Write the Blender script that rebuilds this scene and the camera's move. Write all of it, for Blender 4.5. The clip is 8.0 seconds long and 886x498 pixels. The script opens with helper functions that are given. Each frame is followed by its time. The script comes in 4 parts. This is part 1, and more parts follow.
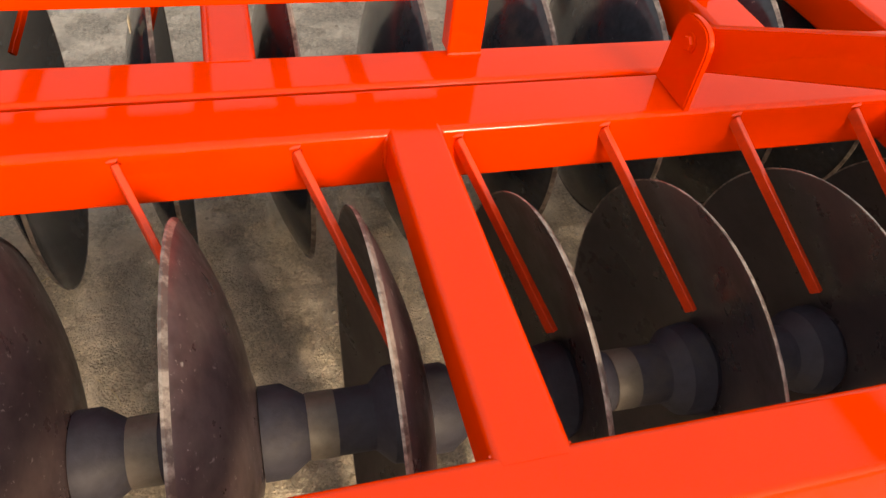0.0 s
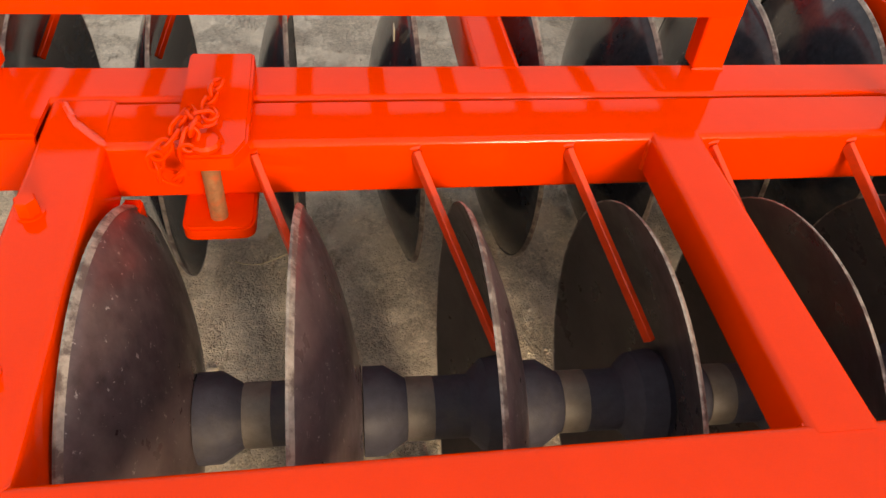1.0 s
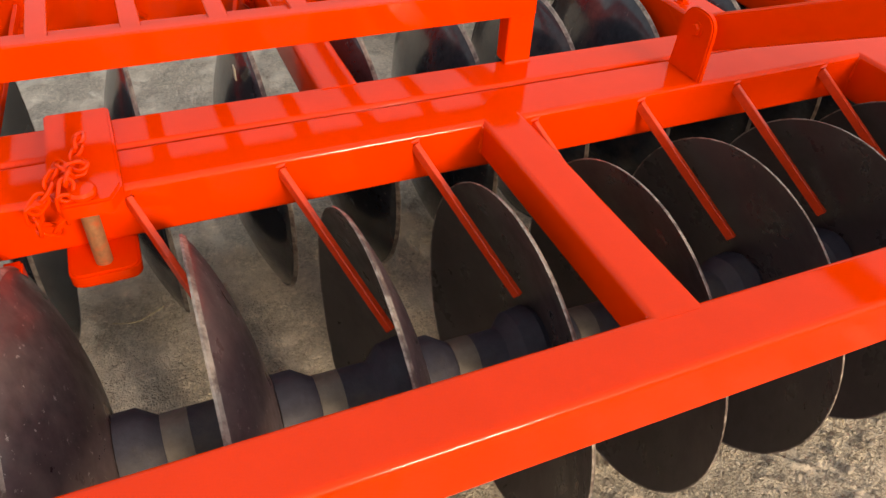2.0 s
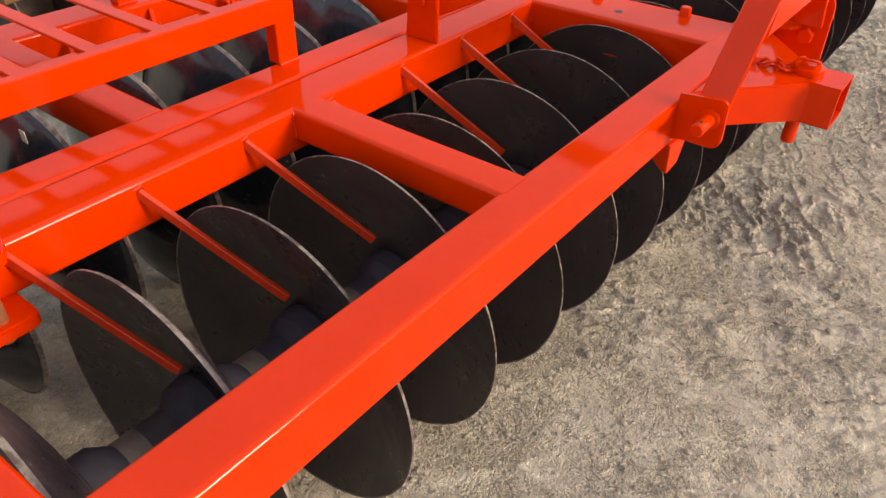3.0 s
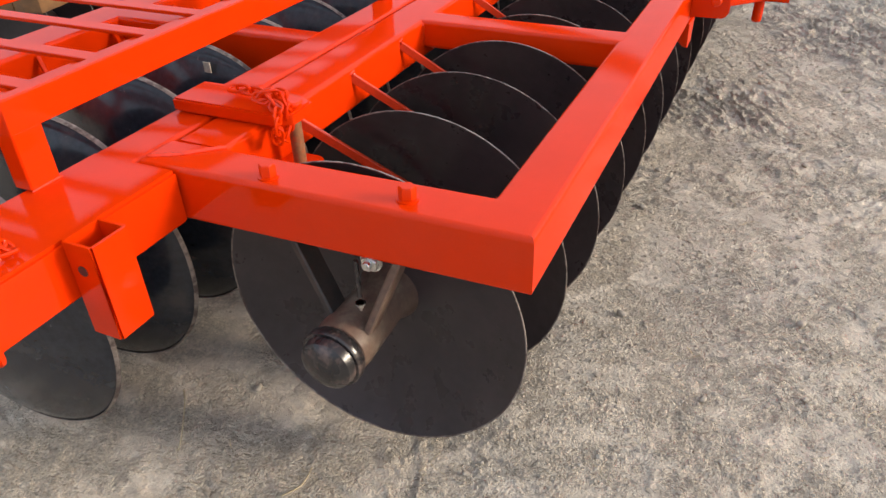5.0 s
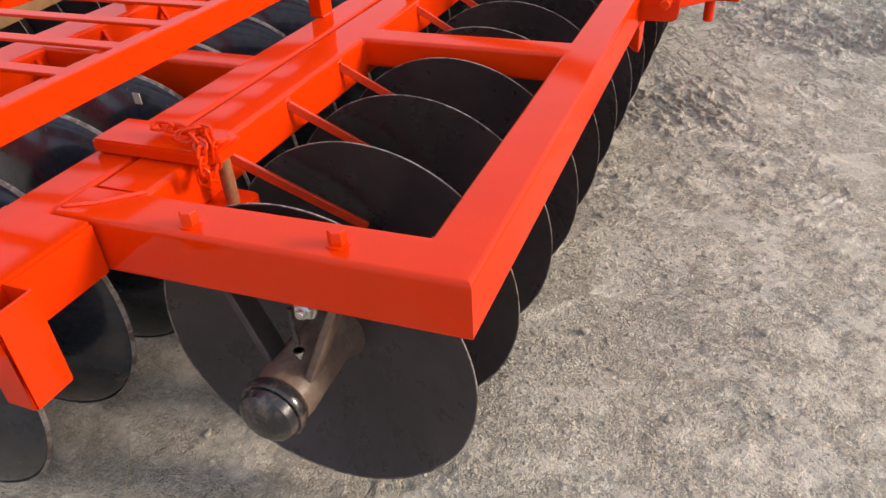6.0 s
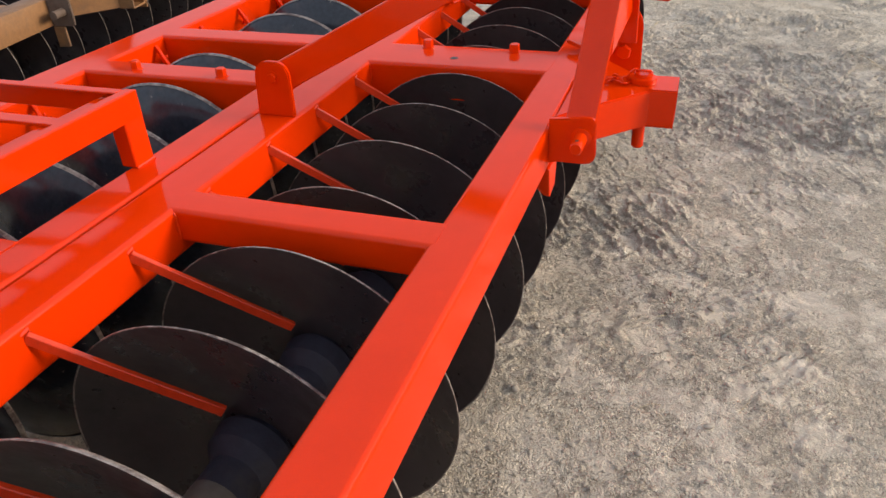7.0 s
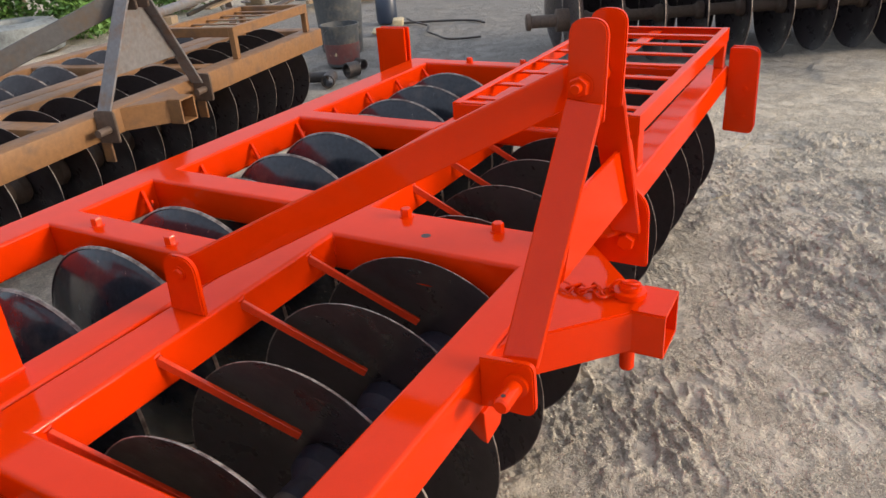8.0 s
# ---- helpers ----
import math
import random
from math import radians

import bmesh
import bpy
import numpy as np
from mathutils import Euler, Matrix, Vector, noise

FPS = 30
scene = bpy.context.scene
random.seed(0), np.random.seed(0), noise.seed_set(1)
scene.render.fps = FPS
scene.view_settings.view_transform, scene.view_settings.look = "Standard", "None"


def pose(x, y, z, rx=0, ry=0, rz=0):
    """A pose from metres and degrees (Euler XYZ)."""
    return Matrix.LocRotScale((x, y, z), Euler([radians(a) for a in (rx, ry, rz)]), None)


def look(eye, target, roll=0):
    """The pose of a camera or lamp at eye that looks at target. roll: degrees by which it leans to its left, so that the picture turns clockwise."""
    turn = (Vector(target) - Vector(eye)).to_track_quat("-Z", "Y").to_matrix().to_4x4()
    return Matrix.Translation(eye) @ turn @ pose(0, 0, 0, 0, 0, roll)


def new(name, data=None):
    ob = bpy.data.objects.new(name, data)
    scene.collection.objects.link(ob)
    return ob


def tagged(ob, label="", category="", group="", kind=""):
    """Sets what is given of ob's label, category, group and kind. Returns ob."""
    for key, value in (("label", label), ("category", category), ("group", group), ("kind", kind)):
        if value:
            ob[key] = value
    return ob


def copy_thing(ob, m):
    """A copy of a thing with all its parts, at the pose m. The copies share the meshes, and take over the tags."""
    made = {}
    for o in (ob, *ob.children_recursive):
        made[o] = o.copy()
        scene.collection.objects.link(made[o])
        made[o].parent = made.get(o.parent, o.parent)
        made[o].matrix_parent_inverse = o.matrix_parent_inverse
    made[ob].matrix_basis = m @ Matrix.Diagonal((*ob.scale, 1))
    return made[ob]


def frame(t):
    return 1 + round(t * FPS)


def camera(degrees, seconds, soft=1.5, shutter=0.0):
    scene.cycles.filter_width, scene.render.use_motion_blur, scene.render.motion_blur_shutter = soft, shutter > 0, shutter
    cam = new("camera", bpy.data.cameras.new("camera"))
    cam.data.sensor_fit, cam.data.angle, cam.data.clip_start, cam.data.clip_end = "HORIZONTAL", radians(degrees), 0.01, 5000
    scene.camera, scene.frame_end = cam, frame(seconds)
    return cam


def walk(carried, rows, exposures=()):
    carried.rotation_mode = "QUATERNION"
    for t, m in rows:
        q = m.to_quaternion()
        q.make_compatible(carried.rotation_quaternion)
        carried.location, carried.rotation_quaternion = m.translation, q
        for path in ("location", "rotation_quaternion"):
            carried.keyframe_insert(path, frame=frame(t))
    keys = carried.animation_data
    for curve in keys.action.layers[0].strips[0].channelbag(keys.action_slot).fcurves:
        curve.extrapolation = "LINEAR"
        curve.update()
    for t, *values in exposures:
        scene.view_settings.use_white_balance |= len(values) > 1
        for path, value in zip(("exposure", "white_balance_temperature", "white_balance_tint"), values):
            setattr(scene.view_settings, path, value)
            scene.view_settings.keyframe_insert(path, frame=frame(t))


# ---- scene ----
cam = camera(62.6, 8.0)
PATH = [
    (0, (-0.205, -0.219, 1.365), (0.287, 1.086, -0.068), 8.6),
    (0.5, (-0.38, -0.261, 1.36), (-0.115, 1.115, -0.067), 5.9),
    (1, (-0.499, -0.279, 1.375), (-0.229, 1.119, -0.03), 5.5),
    (1.5, (-0.537, -0.304, 1.377), (-0.158, 1.108, 0.012), 4.4),
    (2, (-0.563, -0.419, 1.403), (0.088, 0.953, 0.101), 3.8),
    (2.2, (-0.593, -0.472, 1.416), (0.212, 0.847, 0.146), 3.8),
    (3.3, (-1.113, -0.512, 1.375), (0.269, 0.348, 0.214), -0.1),
    (3.5, (-1.225, -0.522, 1.357), (0.215, 0.291, 0.233), -0.7),
    (4, (-1.474, -0.468, 1.333), (0.04, 0.304, 0.279), -2.3),
    (4.5, (-1.722, -0.308, 1.282), (-0.21, 0.436, 0.205), -2.7),
    (4.7, (-1.786, -0.27, 1.285), (-0.284, 0.46, 0.185), -2.2),
    (5.8, (-1.771, -0.262, 1.299), (-0.273, 0.424, 0.166), -3.2),
    (6, (-1.671, -0.288, 1.306), (-0.154, 0.374, 0.184), -3.8),
    (6.5, (-1.345, -0.359, 1.338), (0.227, 0.24, 0.258), -3.1),
    (7, (-1.012, -0.31, 1.365), (0.582, 0.285, 0.314), -3.1),
    (7.5, (-0.738, -0.364, 1.445), (0.853, 0.358, 0.473), -4.7),
    (8, (-0.418, -0.529, 1.489), (1.129, 0.393, 0.618), -4.3),
]
walk(cam, [(t, look(eye, target, roll)) for t, eye, target, roll in PATH],
     [(0.0, 0.66, 8000, 13), (1.0, 0.5, 8000, 13), (2.0, 0.46, 7500, 12), (3.5, 0.26, 6650, 11), (4.5, 0.38, 6300, 11), (6.0, 0.42, 6150, 11), (6.5, 0.29, 6350, 11), (8.0, 0.23, 6300, 11)])

# ---- light ----
world = bpy.data.worlds.new("sky")
scene.world = world
world.use_nodes = True
wn, wl = world.node_tree.nodes, world.node_tree.links
SUN_ELEV, SUN_AZ = 16.5, 163.0          # degrees; azimuth clockwise from +y
sky = wn.new("ShaderNodeTexSky")
sky.sky_type = "NISHITA"
sky.sun_disc = False
sky.sun_elevation = radians(SUN_ELEV)
sky.sun_rotation = radians(SUN_AZ)
sky.air_density, sky.dust_density, sky.ozone_density = 1.0, 4.0, 1.0
wn["Background"].inputs["Strength"].default_value = 0.15
cloud = wn.new("ShaderNodeMix")
cloud.data_type = "RGBA"
cloud.inputs["Factor"].default_value = 0.6             # thin even cloud over most of the sky
cloud.inputs["B"].default_value = (6.1, 6.5, 7.2, 1)
wl.new(sky.outputs["Color"], cloud.inputs["A"])
wl.new(cloud.outputs["Result"], wn["Background"].inputs["Color"])
sun = new("sun", bpy.data.lights.new("sun", "SUN"))
sun.data.energy, sun.data.angle, sun.data.color = 2.5, radians(13), (1.0, 0.84, 0.64)
az = radians(SUN_AZ)
sun.matrix_world = look((0, 0, 8), Vector((0, 0, 8)) - Vector((math.sin(az) * math.cos(radians(SUN_ELEV)), math.cos(az) * math.cos(radians(SUN_ELEV)), math.sin(radians(SUN_ELEV)))))


# ---- materials ----
def material(name, base, rough, metal=0.0, coat=0.0, grain=60.0, amount=0.12, stain=None, stain_scale=4.0, stain_cut=(0.5, 0.7),
             bump=0.1, bump_scale=200.0, rough_var=0.1, dist=0.002, spec=0.5, speck=None, speck_scale=60.0, speck_cut=(0.66, 0.72), coat_rough=0.12):
    m = bpy.data.materials.new(name)
    m.use_nodes = True
    n, l = m.node_tree.nodes, m.node_tree.links
    b = n["Principled BSDF"]
    co = n.new("ShaderNodeTexCoord").outputs["Object"]

    def noise_tex(scale, detail=5.0, rough=0.6):
        t = n.new("ShaderNodeTexNoise")
        t.inputs["Scale"].default_value, t.inputs["Detail"].default_value, t.inputs["Roughness"].default_value = scale, detail, rough
        l.new(co, t.inputs["Vector"])
        return t.outputs["Fac"]

    def ramp(src, lo, hi, a, c):
        r = n.new("ShaderNodeMapRange")
        r.inputs["From Min"].default_value, r.inputs["From Max"].default_value = lo, hi
        r.inputs["To Min"].default_value, r.inputs["To Max"].default_value = a, c
        l.new(src, r.inputs["Value"])
        return r.outputs["Result"]

    fine = noise_tex(grain)
    hsv = n.new("ShaderNodeHueSaturation")
    hsv.inputs["Color"].default_value = (*base, 1)
    l.new(ramp(fine, 0.25, 0.75, 1 - amount, 1 + amount), hsv.inputs["Value"])
    colour = hsv.outputs["Color"]
    if stain:
        big = noise_tex(stain_scale, 7.0, 0.68)
        mix = n.new("ShaderNodeMix")
        mix.data_type = "RGBA"
        l.new(ramp(big, stain_cut[0], stain_cut[1], 0.0, 1.0), mix.inputs["Factor"])
        l.new(colour, mix.inputs["A"])
        mix.inputs["B"].default_value = (*stain, 1)
        colour = mix.outputs["Result"]
    if speck:
        mix = n.new("ShaderNodeMix")
        mix.data_type = "RGBA"
        l.new(ramp(noise_tex(speck_scale, 3.0, 0.75), speck_cut[0], speck_cut[1], 0.0, 1.0), mix.inputs["Factor"])
        l.new(colour, mix.inputs["A"])
        mix.inputs["B"].default_value = (*speck, 1)
        colour = mix.outputs["Result"]
    l.new(colour, b.inputs["Base Color"])
    l.new(ramp(noise_tex(grain * 0.3), 0.3, 0.7, max(0.02, rough - rough_var), min(1, rough + rough_var)), b.inputs["Roughness"])
    b.inputs["Metallic"].default_value = metal
    b.inputs["Coat Weight"].default_value = coat
    b.inputs["Coat Roughness"].default_value = coat_rough
    b.inputs["Specular IOR Level"].default_value = spec
    if bump:
        bp = n.new("ShaderNodeBump")
        bp.inputs["Strength"].default_value, bp.inputs["Distance"].default_value = bump, dist
        l.new(noise_tex(bump_scale, 4.0), bp.inputs["Height"])
        l.new(bp.outputs["Normal"], b.inputs["Normal"])
    return m


PAINT = material("orange_paint", (0.71, 0.033, 0.0), 0.42, coat=0.5, coat_rough=0.1, spec=0.0, grain=9, amount=0.05, bump=0.025, bump_scale=14, dist=0.003, rough_var=0.06,
                 stain=(0.76, 0.036, 0.0003), stain_scale=14, stain_cut=(0.6, 0.8))
PAINT_THIN = material("thin_orange_paint", (0.66, 0.045, 0.008), 0.45, coat=0.5, coat_rough=0.2, spec=0.2, grain=60, amount=0.15, stain=(0.46, 0.042, 0.012), stain_scale=18, stain_cut=(0.55, 0.75), bump=0.3, bump_scale=120)
PAINT_WELD = material("painted_weld", (0.78, 0.038, 0.001), 0.22, coat=0.3, grain=90, bump=0.5, bump_scale=260)
DISC = material("black_disc_steel", (0.032, 0.025, 0.028), 0.34, grain=40, amount=0.35, bump=0.2, bump_scale=40, rough_var=0.14, dist=0.0015,
                stain=(0.066, 0.05, 0.051), stain_scale=4.5, stain_cut=(0.42, 0.8), speck=(0.13, 0.1, 0.09), speck_scale=26, speck_cut=(0.7, 0.8))
DISC_BLUE = material("glossy_black_disc", (0.022, 0.026, 0.034), 0.2, grain=60, amount=0.35, bump=0.12, bump_scale=30, rough_var=0.08, coat=0.25, spec=0.35, dist=0.0015,
                     stain=(0.055, 0.05, 0.05), stain_scale=8, stain_cut=(0.52, 0.72), speck=(0.25, 0.22, 0.18), speck_scale=30, speck_cut=(0.7, 0.75))
# scuffs are wear; the paler brown puts light on the disc backs into colour
DISC_LIT = material("scuffed_brown_lit_disc", (0.068, 0.044, 0.047), 0.38, grain=45, amount=0.4, bump=0.15, bump_scale=35, rough_var=0.15, dist=0.0015, coat=0.15,
                      stain=(0.125, 0.088, 0.085), stain_scale=8, stain_cut=(0.46, 0.72), speck=(0.32, 0.28, 0.27), speck_scale=75, speck_cut=(0.64, 0.7))
EDGE = material("ground_steel_edge", (0.3, 0.255, 0.22), 0.5, metal=0.3, grain=90, amount=0.35, stain=(0.11, 0.08, 0.07), stain_scale=26, stain_cut=(0.45, 0.56), bump=0.5, bump_scale=150)
# ground reflection on the spools, put into colour as a beige ring
BAND = material("beige_reflection_band", (0.09, 0.074, 0.06), 0.5, grain=50, amount=0.25, stain=(0.12, 0.1, 0.09), stain_scale=14, bump=0.25)
SPOOL = material("dark_cast_iron", (0.03, 0.029, 0.042), 0.6, grain=50, amount=0.25, stain=(0.055, 0.047, 0.045), stain_scale=7, stain_cut=(0.55, 0.75), bump=0.35, bump_scale=160, spec=0.3)
HOUSING = material("brown_primed_housing", (0.15, 0.095, 0.07), 0.42, grain=60, amount=0.25, stain=(0.28, 0.23, 0.17), stain_scale=12, bump=0.25, bump_scale=150)
CAP = material("black_bearing_cap", (0.022, 0.02, 0.021), 0.24, coat=0.2, grain=50, amount=0.3, bump=0.3, bump_scale=60, stain=(0.13, 0.09, 0.075), stain_scale=26, stain_cut=(0.5, 0.66))
ZINC = material("zinc_bolt", (0.6, 0.6, 0.58), 0.3, metal=1.0, grain=200, bump=0.2)
PINRUST = material("rusty_pin", (0.3, 0.13, 0.06), 0.55, metal=0.2, grain=100, amount=0.3, stain=(0.5, 0.1, 0.03), stain_scale=40, bump=0.4)
OCHRE = material("weathered_ochre_paint", (0.24, 0.118, 0.045), 0.55, grain=40, amount=0.18, stain=(0.14, 0.08, 0.048), stain_scale=7, stain_cut=(0.5, 0.7), bump=0.3, bump_scale=120)
GREY = material("bare_grey_steel", (0.2, 0.19, 0.19), 0.5, metal=0.3, grain=40, amount=0.2, stain=(0.2, 0.13, 0.09), stain_scale=9, bump=0.2)
STAY = material("dark_grey_flat_steel", (0.085, 0.085, 0.088), 0.5, metal=0.2, grain=40, amount=0.2, stain=(0.1, 0.075, 0.055), stain_scale=7, bump=0.2)
DARK = material("dark_oily_steel", (0.035, 0.03, 0.028), 0.5, grain=50, amount=0.3, stain=(0.09, 0.06, 0.045), stain_scale=6, bump=0.3)
BROWN = material("brown_grease_iron", (0.11, 0.075, 0.055), 0.6, grain=40, amount=0.3, bump=0.3)
BUCKET = material("red_plastic_pail", (0.17, 0.06, 0.055), 0.45, grain=30, amount=0.2, stain=(0.1, 0.1, 0.1), stain_scale=9, bump=0.1)
DRUMM = material("dirty_dark_drum", (0.07, 0.075, 0.08), 0.5, grain=30, amount=0.3, stain=(0.18, 0.16, 0.13), stain_scale=8, bump=0.2)
BLUEP = material("dark_blue_plastic", (0.03, 0.042, 0.07), 0.4, grain=30, bump=0.1)
RUBBER = material("grey_dusty_rubber", (0.22, 0.24, 0.24), 0.7, grain=30, amount=0.2, bump=0.3, stain=(0.1, 0.1, 0.1), stain_scale=5)
REDM = material("faded_red_metal", (0.32, 0.05, 0.06), 0.5, grain=20, bump=0.1)
PLANK = material("old_wood", (0.28, 0.2, 0.12), 0.7, grain=30, amount=0.25, bump=0.3)
TAG = material("pale_paper_tag", (0.5, 0.46, 0.36), 0.7, grain=200, amount=0.3)
STRAW = material("dry_straw", (0.55, 0.45, 0.28), 0.7, grain=40, amount=0.25, bump=0.1)
STONE = material("dusty_clod", (0.42, 0.37, 0.3), 0.9, grain=30, amount=0.25, bump=0.3, spec=0.2, stain=(0.3, 0.26, 0.21), stain_scale=8)
LEAF = material("green_leaf", (0.13, 0.25, 0.05), 0.5, grain=8, amount=0.4, bump=0.1)


def soil():
    m = bpy.data.materials.new("dry_trodden_soil")
    m.use_nodes = True
    n, l = m.node_tree.nodes, m.node_tree.links
    b = n["Principled BSDF"]
    b.inputs["Roughness"].default_value, b.inputs["Specular IOR Level"].default_value = 0.95, 0.15
    co = n.new("ShaderNodeTexCoord").outputs["Object"]

    def noise_tex(scale, detail, rough):
        t = n.new("ShaderNodeTexNoise")
        t.inputs["Scale"].default_value, t.inputs["Detail"].default_value, t.inputs["Roughness"].default_value = scale, detail, rough
        l.new(co, t.inputs["Vector"])
        return t.outputs["Fac"]

    def blend(src, lo, hi, below, colour):
        r = n.new("ShaderNodeMapRange")
        r.inputs["From Min"].default_value, r.inputs["From Max"].default_value = lo, hi
        l.new(src, r.inputs["Value"])
        mix = n.new("ShaderNodeMix")
        mix.data_type = "RGBA"
        l.new(r.outputs["Result"], mix.inputs["Factor"])
        l.new(below, mix.inputs["A"])
        mix.inputs["B"].default_value = (*colour, 1)
        return mix.outputs["Result"]

    def scaled(below, src, lo, hi, a, c):
        r = n.new("ShaderNodeMapRange")
        r.inputs["From Min"].default_value, r.inputs["From Max"].default_value = lo, hi
        r.inputs["To Min"].default_value, r.inputs["To Max"].default_value = a, c
        l.new(src, r.inputs["Value"])
        h = n.new("ShaderNodeHueSaturation")
        l.new(r.outputs["Result"], h.inputs["Value"])
        l.new(below, h.inputs["Color"])
        return h.outputs["Color"]

    def mixed(fac, lo, hi, a, c):
        r = n.new("ShaderNodeMapRange")
        r.inputs["From Min"].default_value, r.inputs["From Max"].default_value = lo, hi
        l.new(fac, r.inputs["Value"])
        mix = n.new("ShaderNodeMix")
        mix.data_type = "RGBA"
        l.new(r.outputs["Result"], mix.inputs["Factor"])
        l.new(a, mix.inputs["A"])
        l.new(c, mix.inputs["B"])
        return mix.outputs["Result"]

    grains = n.new("ShaderNodeTexVoronoi")
    grains.inputs["Scale"].default_value = 190.0
    l.new(co, grains.inputs["Vector"])
    cell = n.new("ShaderNodeSeparateColor")
    l.new(grains.outputs["Color"], cell.inputs["Color"])
    base = n.new("ShaderNodeRGB")
    base.outputs[0].default_value = (0.62, 0.535, 0.418, 1)
    c = blend(noise_tex(1.3, 8, 0.65), 0.45, 0.66, base.outputs[0], (0.54, 0.477, 0.39))
    c = blend(noise_tex(2.9, 9, 0.72), 0.5, 0.66, c, (0.5, 0.44, 0.36))
    c = blend(noise_tex(7.5, 9, 0.75), 0.52, 0.61, c, (0.69, 0.607, 0.487))
    # tyre-churned ground drawn darker: shade of its crevices put into the colour
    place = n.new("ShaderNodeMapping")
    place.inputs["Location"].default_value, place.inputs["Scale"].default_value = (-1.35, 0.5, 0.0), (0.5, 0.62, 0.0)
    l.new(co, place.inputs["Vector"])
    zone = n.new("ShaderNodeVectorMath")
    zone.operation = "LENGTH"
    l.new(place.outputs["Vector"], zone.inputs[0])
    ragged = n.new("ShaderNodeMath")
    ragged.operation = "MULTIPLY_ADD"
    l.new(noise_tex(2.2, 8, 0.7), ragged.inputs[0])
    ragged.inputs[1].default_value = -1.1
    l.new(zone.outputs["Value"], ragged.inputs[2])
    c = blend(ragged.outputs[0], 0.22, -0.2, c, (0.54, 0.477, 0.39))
    # shade on the yard beyond the machines, put into the colour; oily places it
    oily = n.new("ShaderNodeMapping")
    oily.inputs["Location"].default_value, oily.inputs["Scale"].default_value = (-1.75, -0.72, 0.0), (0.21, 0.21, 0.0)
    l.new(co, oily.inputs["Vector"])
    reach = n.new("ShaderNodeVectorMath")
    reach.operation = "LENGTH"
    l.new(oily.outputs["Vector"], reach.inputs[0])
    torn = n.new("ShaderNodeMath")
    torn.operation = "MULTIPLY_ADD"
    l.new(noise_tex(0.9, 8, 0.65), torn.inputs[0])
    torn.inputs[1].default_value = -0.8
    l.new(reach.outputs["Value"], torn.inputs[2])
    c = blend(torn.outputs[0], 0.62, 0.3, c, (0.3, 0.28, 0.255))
    # loose grit between packed pale patches
    grit = scaled(c, cell.outputs["Red"], 0.0, 1.0, 0.86, 1.2)
    grit = scaled(grit, noise_tex(70.0, 7, 0.85), 0.34, 0.66, 0.72, 1.24)
    packed = scaled(c, noise_tex(60.0, 8, 0.85), 0.3, 0.7, 0.88, 1.04)
    patch = noise_tex(5.5, 9, 0.7)
    c = mixed(patch, 0.48, 0.58, grit, packed)
    c = scaled(c, noise_tex(17.0, 8, 0.75), 0.33, 0.67, 0.84, 1.16)
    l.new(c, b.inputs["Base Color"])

    def add(a, c, k):
        h = n.new("ShaderNodeMath")
        h.operation = "MULTIPLY_ADD"
        l.new(a, h.inputs[0])
        h.inputs[1].default_value = k
        l.new(c, h.inputs[2])
        return h.outputs[0]
    height = add(grains.outputs["Distance"], noise_tex(38.0, 8, 0.7), -0.4)
    height = add(noise_tex(120.0, 6, 0.8), height, 0.4)
    lay = n.new("ShaderNodeMapping")
    lay.inputs["Scale"].default_value, lay.inputs["Rotation"].default_value = (34.0, 17.0, 1.0), (0, 0, 0.5)
    l.new(co, lay.inputs["Vector"])
    flakes = n.new("ShaderNodeTexNoise")
    flakes.inputs["Scale"].default_value, flakes.inputs["Detail"].default_value, flakes.inputs["Distortion"].default_value = 1.0, 5.0, 1.2
    l.new(lay.outputs["Vector"], flakes.inputs["Vector"])
    edge = n.new("ShaderNodeMapRange")
    edge.inputs["From Min"].default_value, edge.inputs["From Max"].default_value = 0.48, 0.53
    l.new(flakes.outputs["Fac"], edge.inputs["Value"])
    height = add(edge.outputs["Result"], height, 0.5)
    bp = n.new("ShaderNodeBump")
    bp.inputs["Distance"].default_value = 0.018
    firm = n.new("ShaderNodeMapRange")                  # packed patches are smoother than the loose grit
    firm.inputs["From Min"].default_value, firm.inputs["From Max"].default_value = 0.48, 0.58
    firm.inputs["To Min"].default_value, firm.inputs["To Max"].default_value = 1.0, 0.45
    l.new(patch, firm.inputs["Value"])
    l.new(firm.outputs["Result"], bp.inputs["Strength"])
    l.new(height, bp.inputs["Height"])
    l.new(bp.outputs["Normal"], b.inputs["Normal"])
    return m


SOIL = soil()


# ---- mesh helpers ----
def part(name, bm, mat, parent=None, label="", smooth=True):
    bmesh.ops.recalc_face_normals(bm, faces=bm.faces)
    if smooth:
        for f in bm.faces:
            f.smooth = True
        for e in bm.edges:
            if len(e.link_faces) == 2 and e.calc_face_angle(0) > 0.6:
                e.smooth = False
    me = bpy.data.meshes.new(name)
    bm.to_mesh(me)
    bm.free()
    me.materials.append(mat)
    ob = new(name, me)
    if parent:
        ob.parent = parent
    if label:
        ob["label"] = label
    return ob


def empty(name, label, category, group="", at=(0, 0, 0), turn=0.0):
    ob = new(name)
    ob.empty_display_size = 0.1
    ob.matrix_basis = Matrix.Translation(at) @ pose(0, 0, 0, 0, 0, turn)
    return tagged(ob, label, category, group)


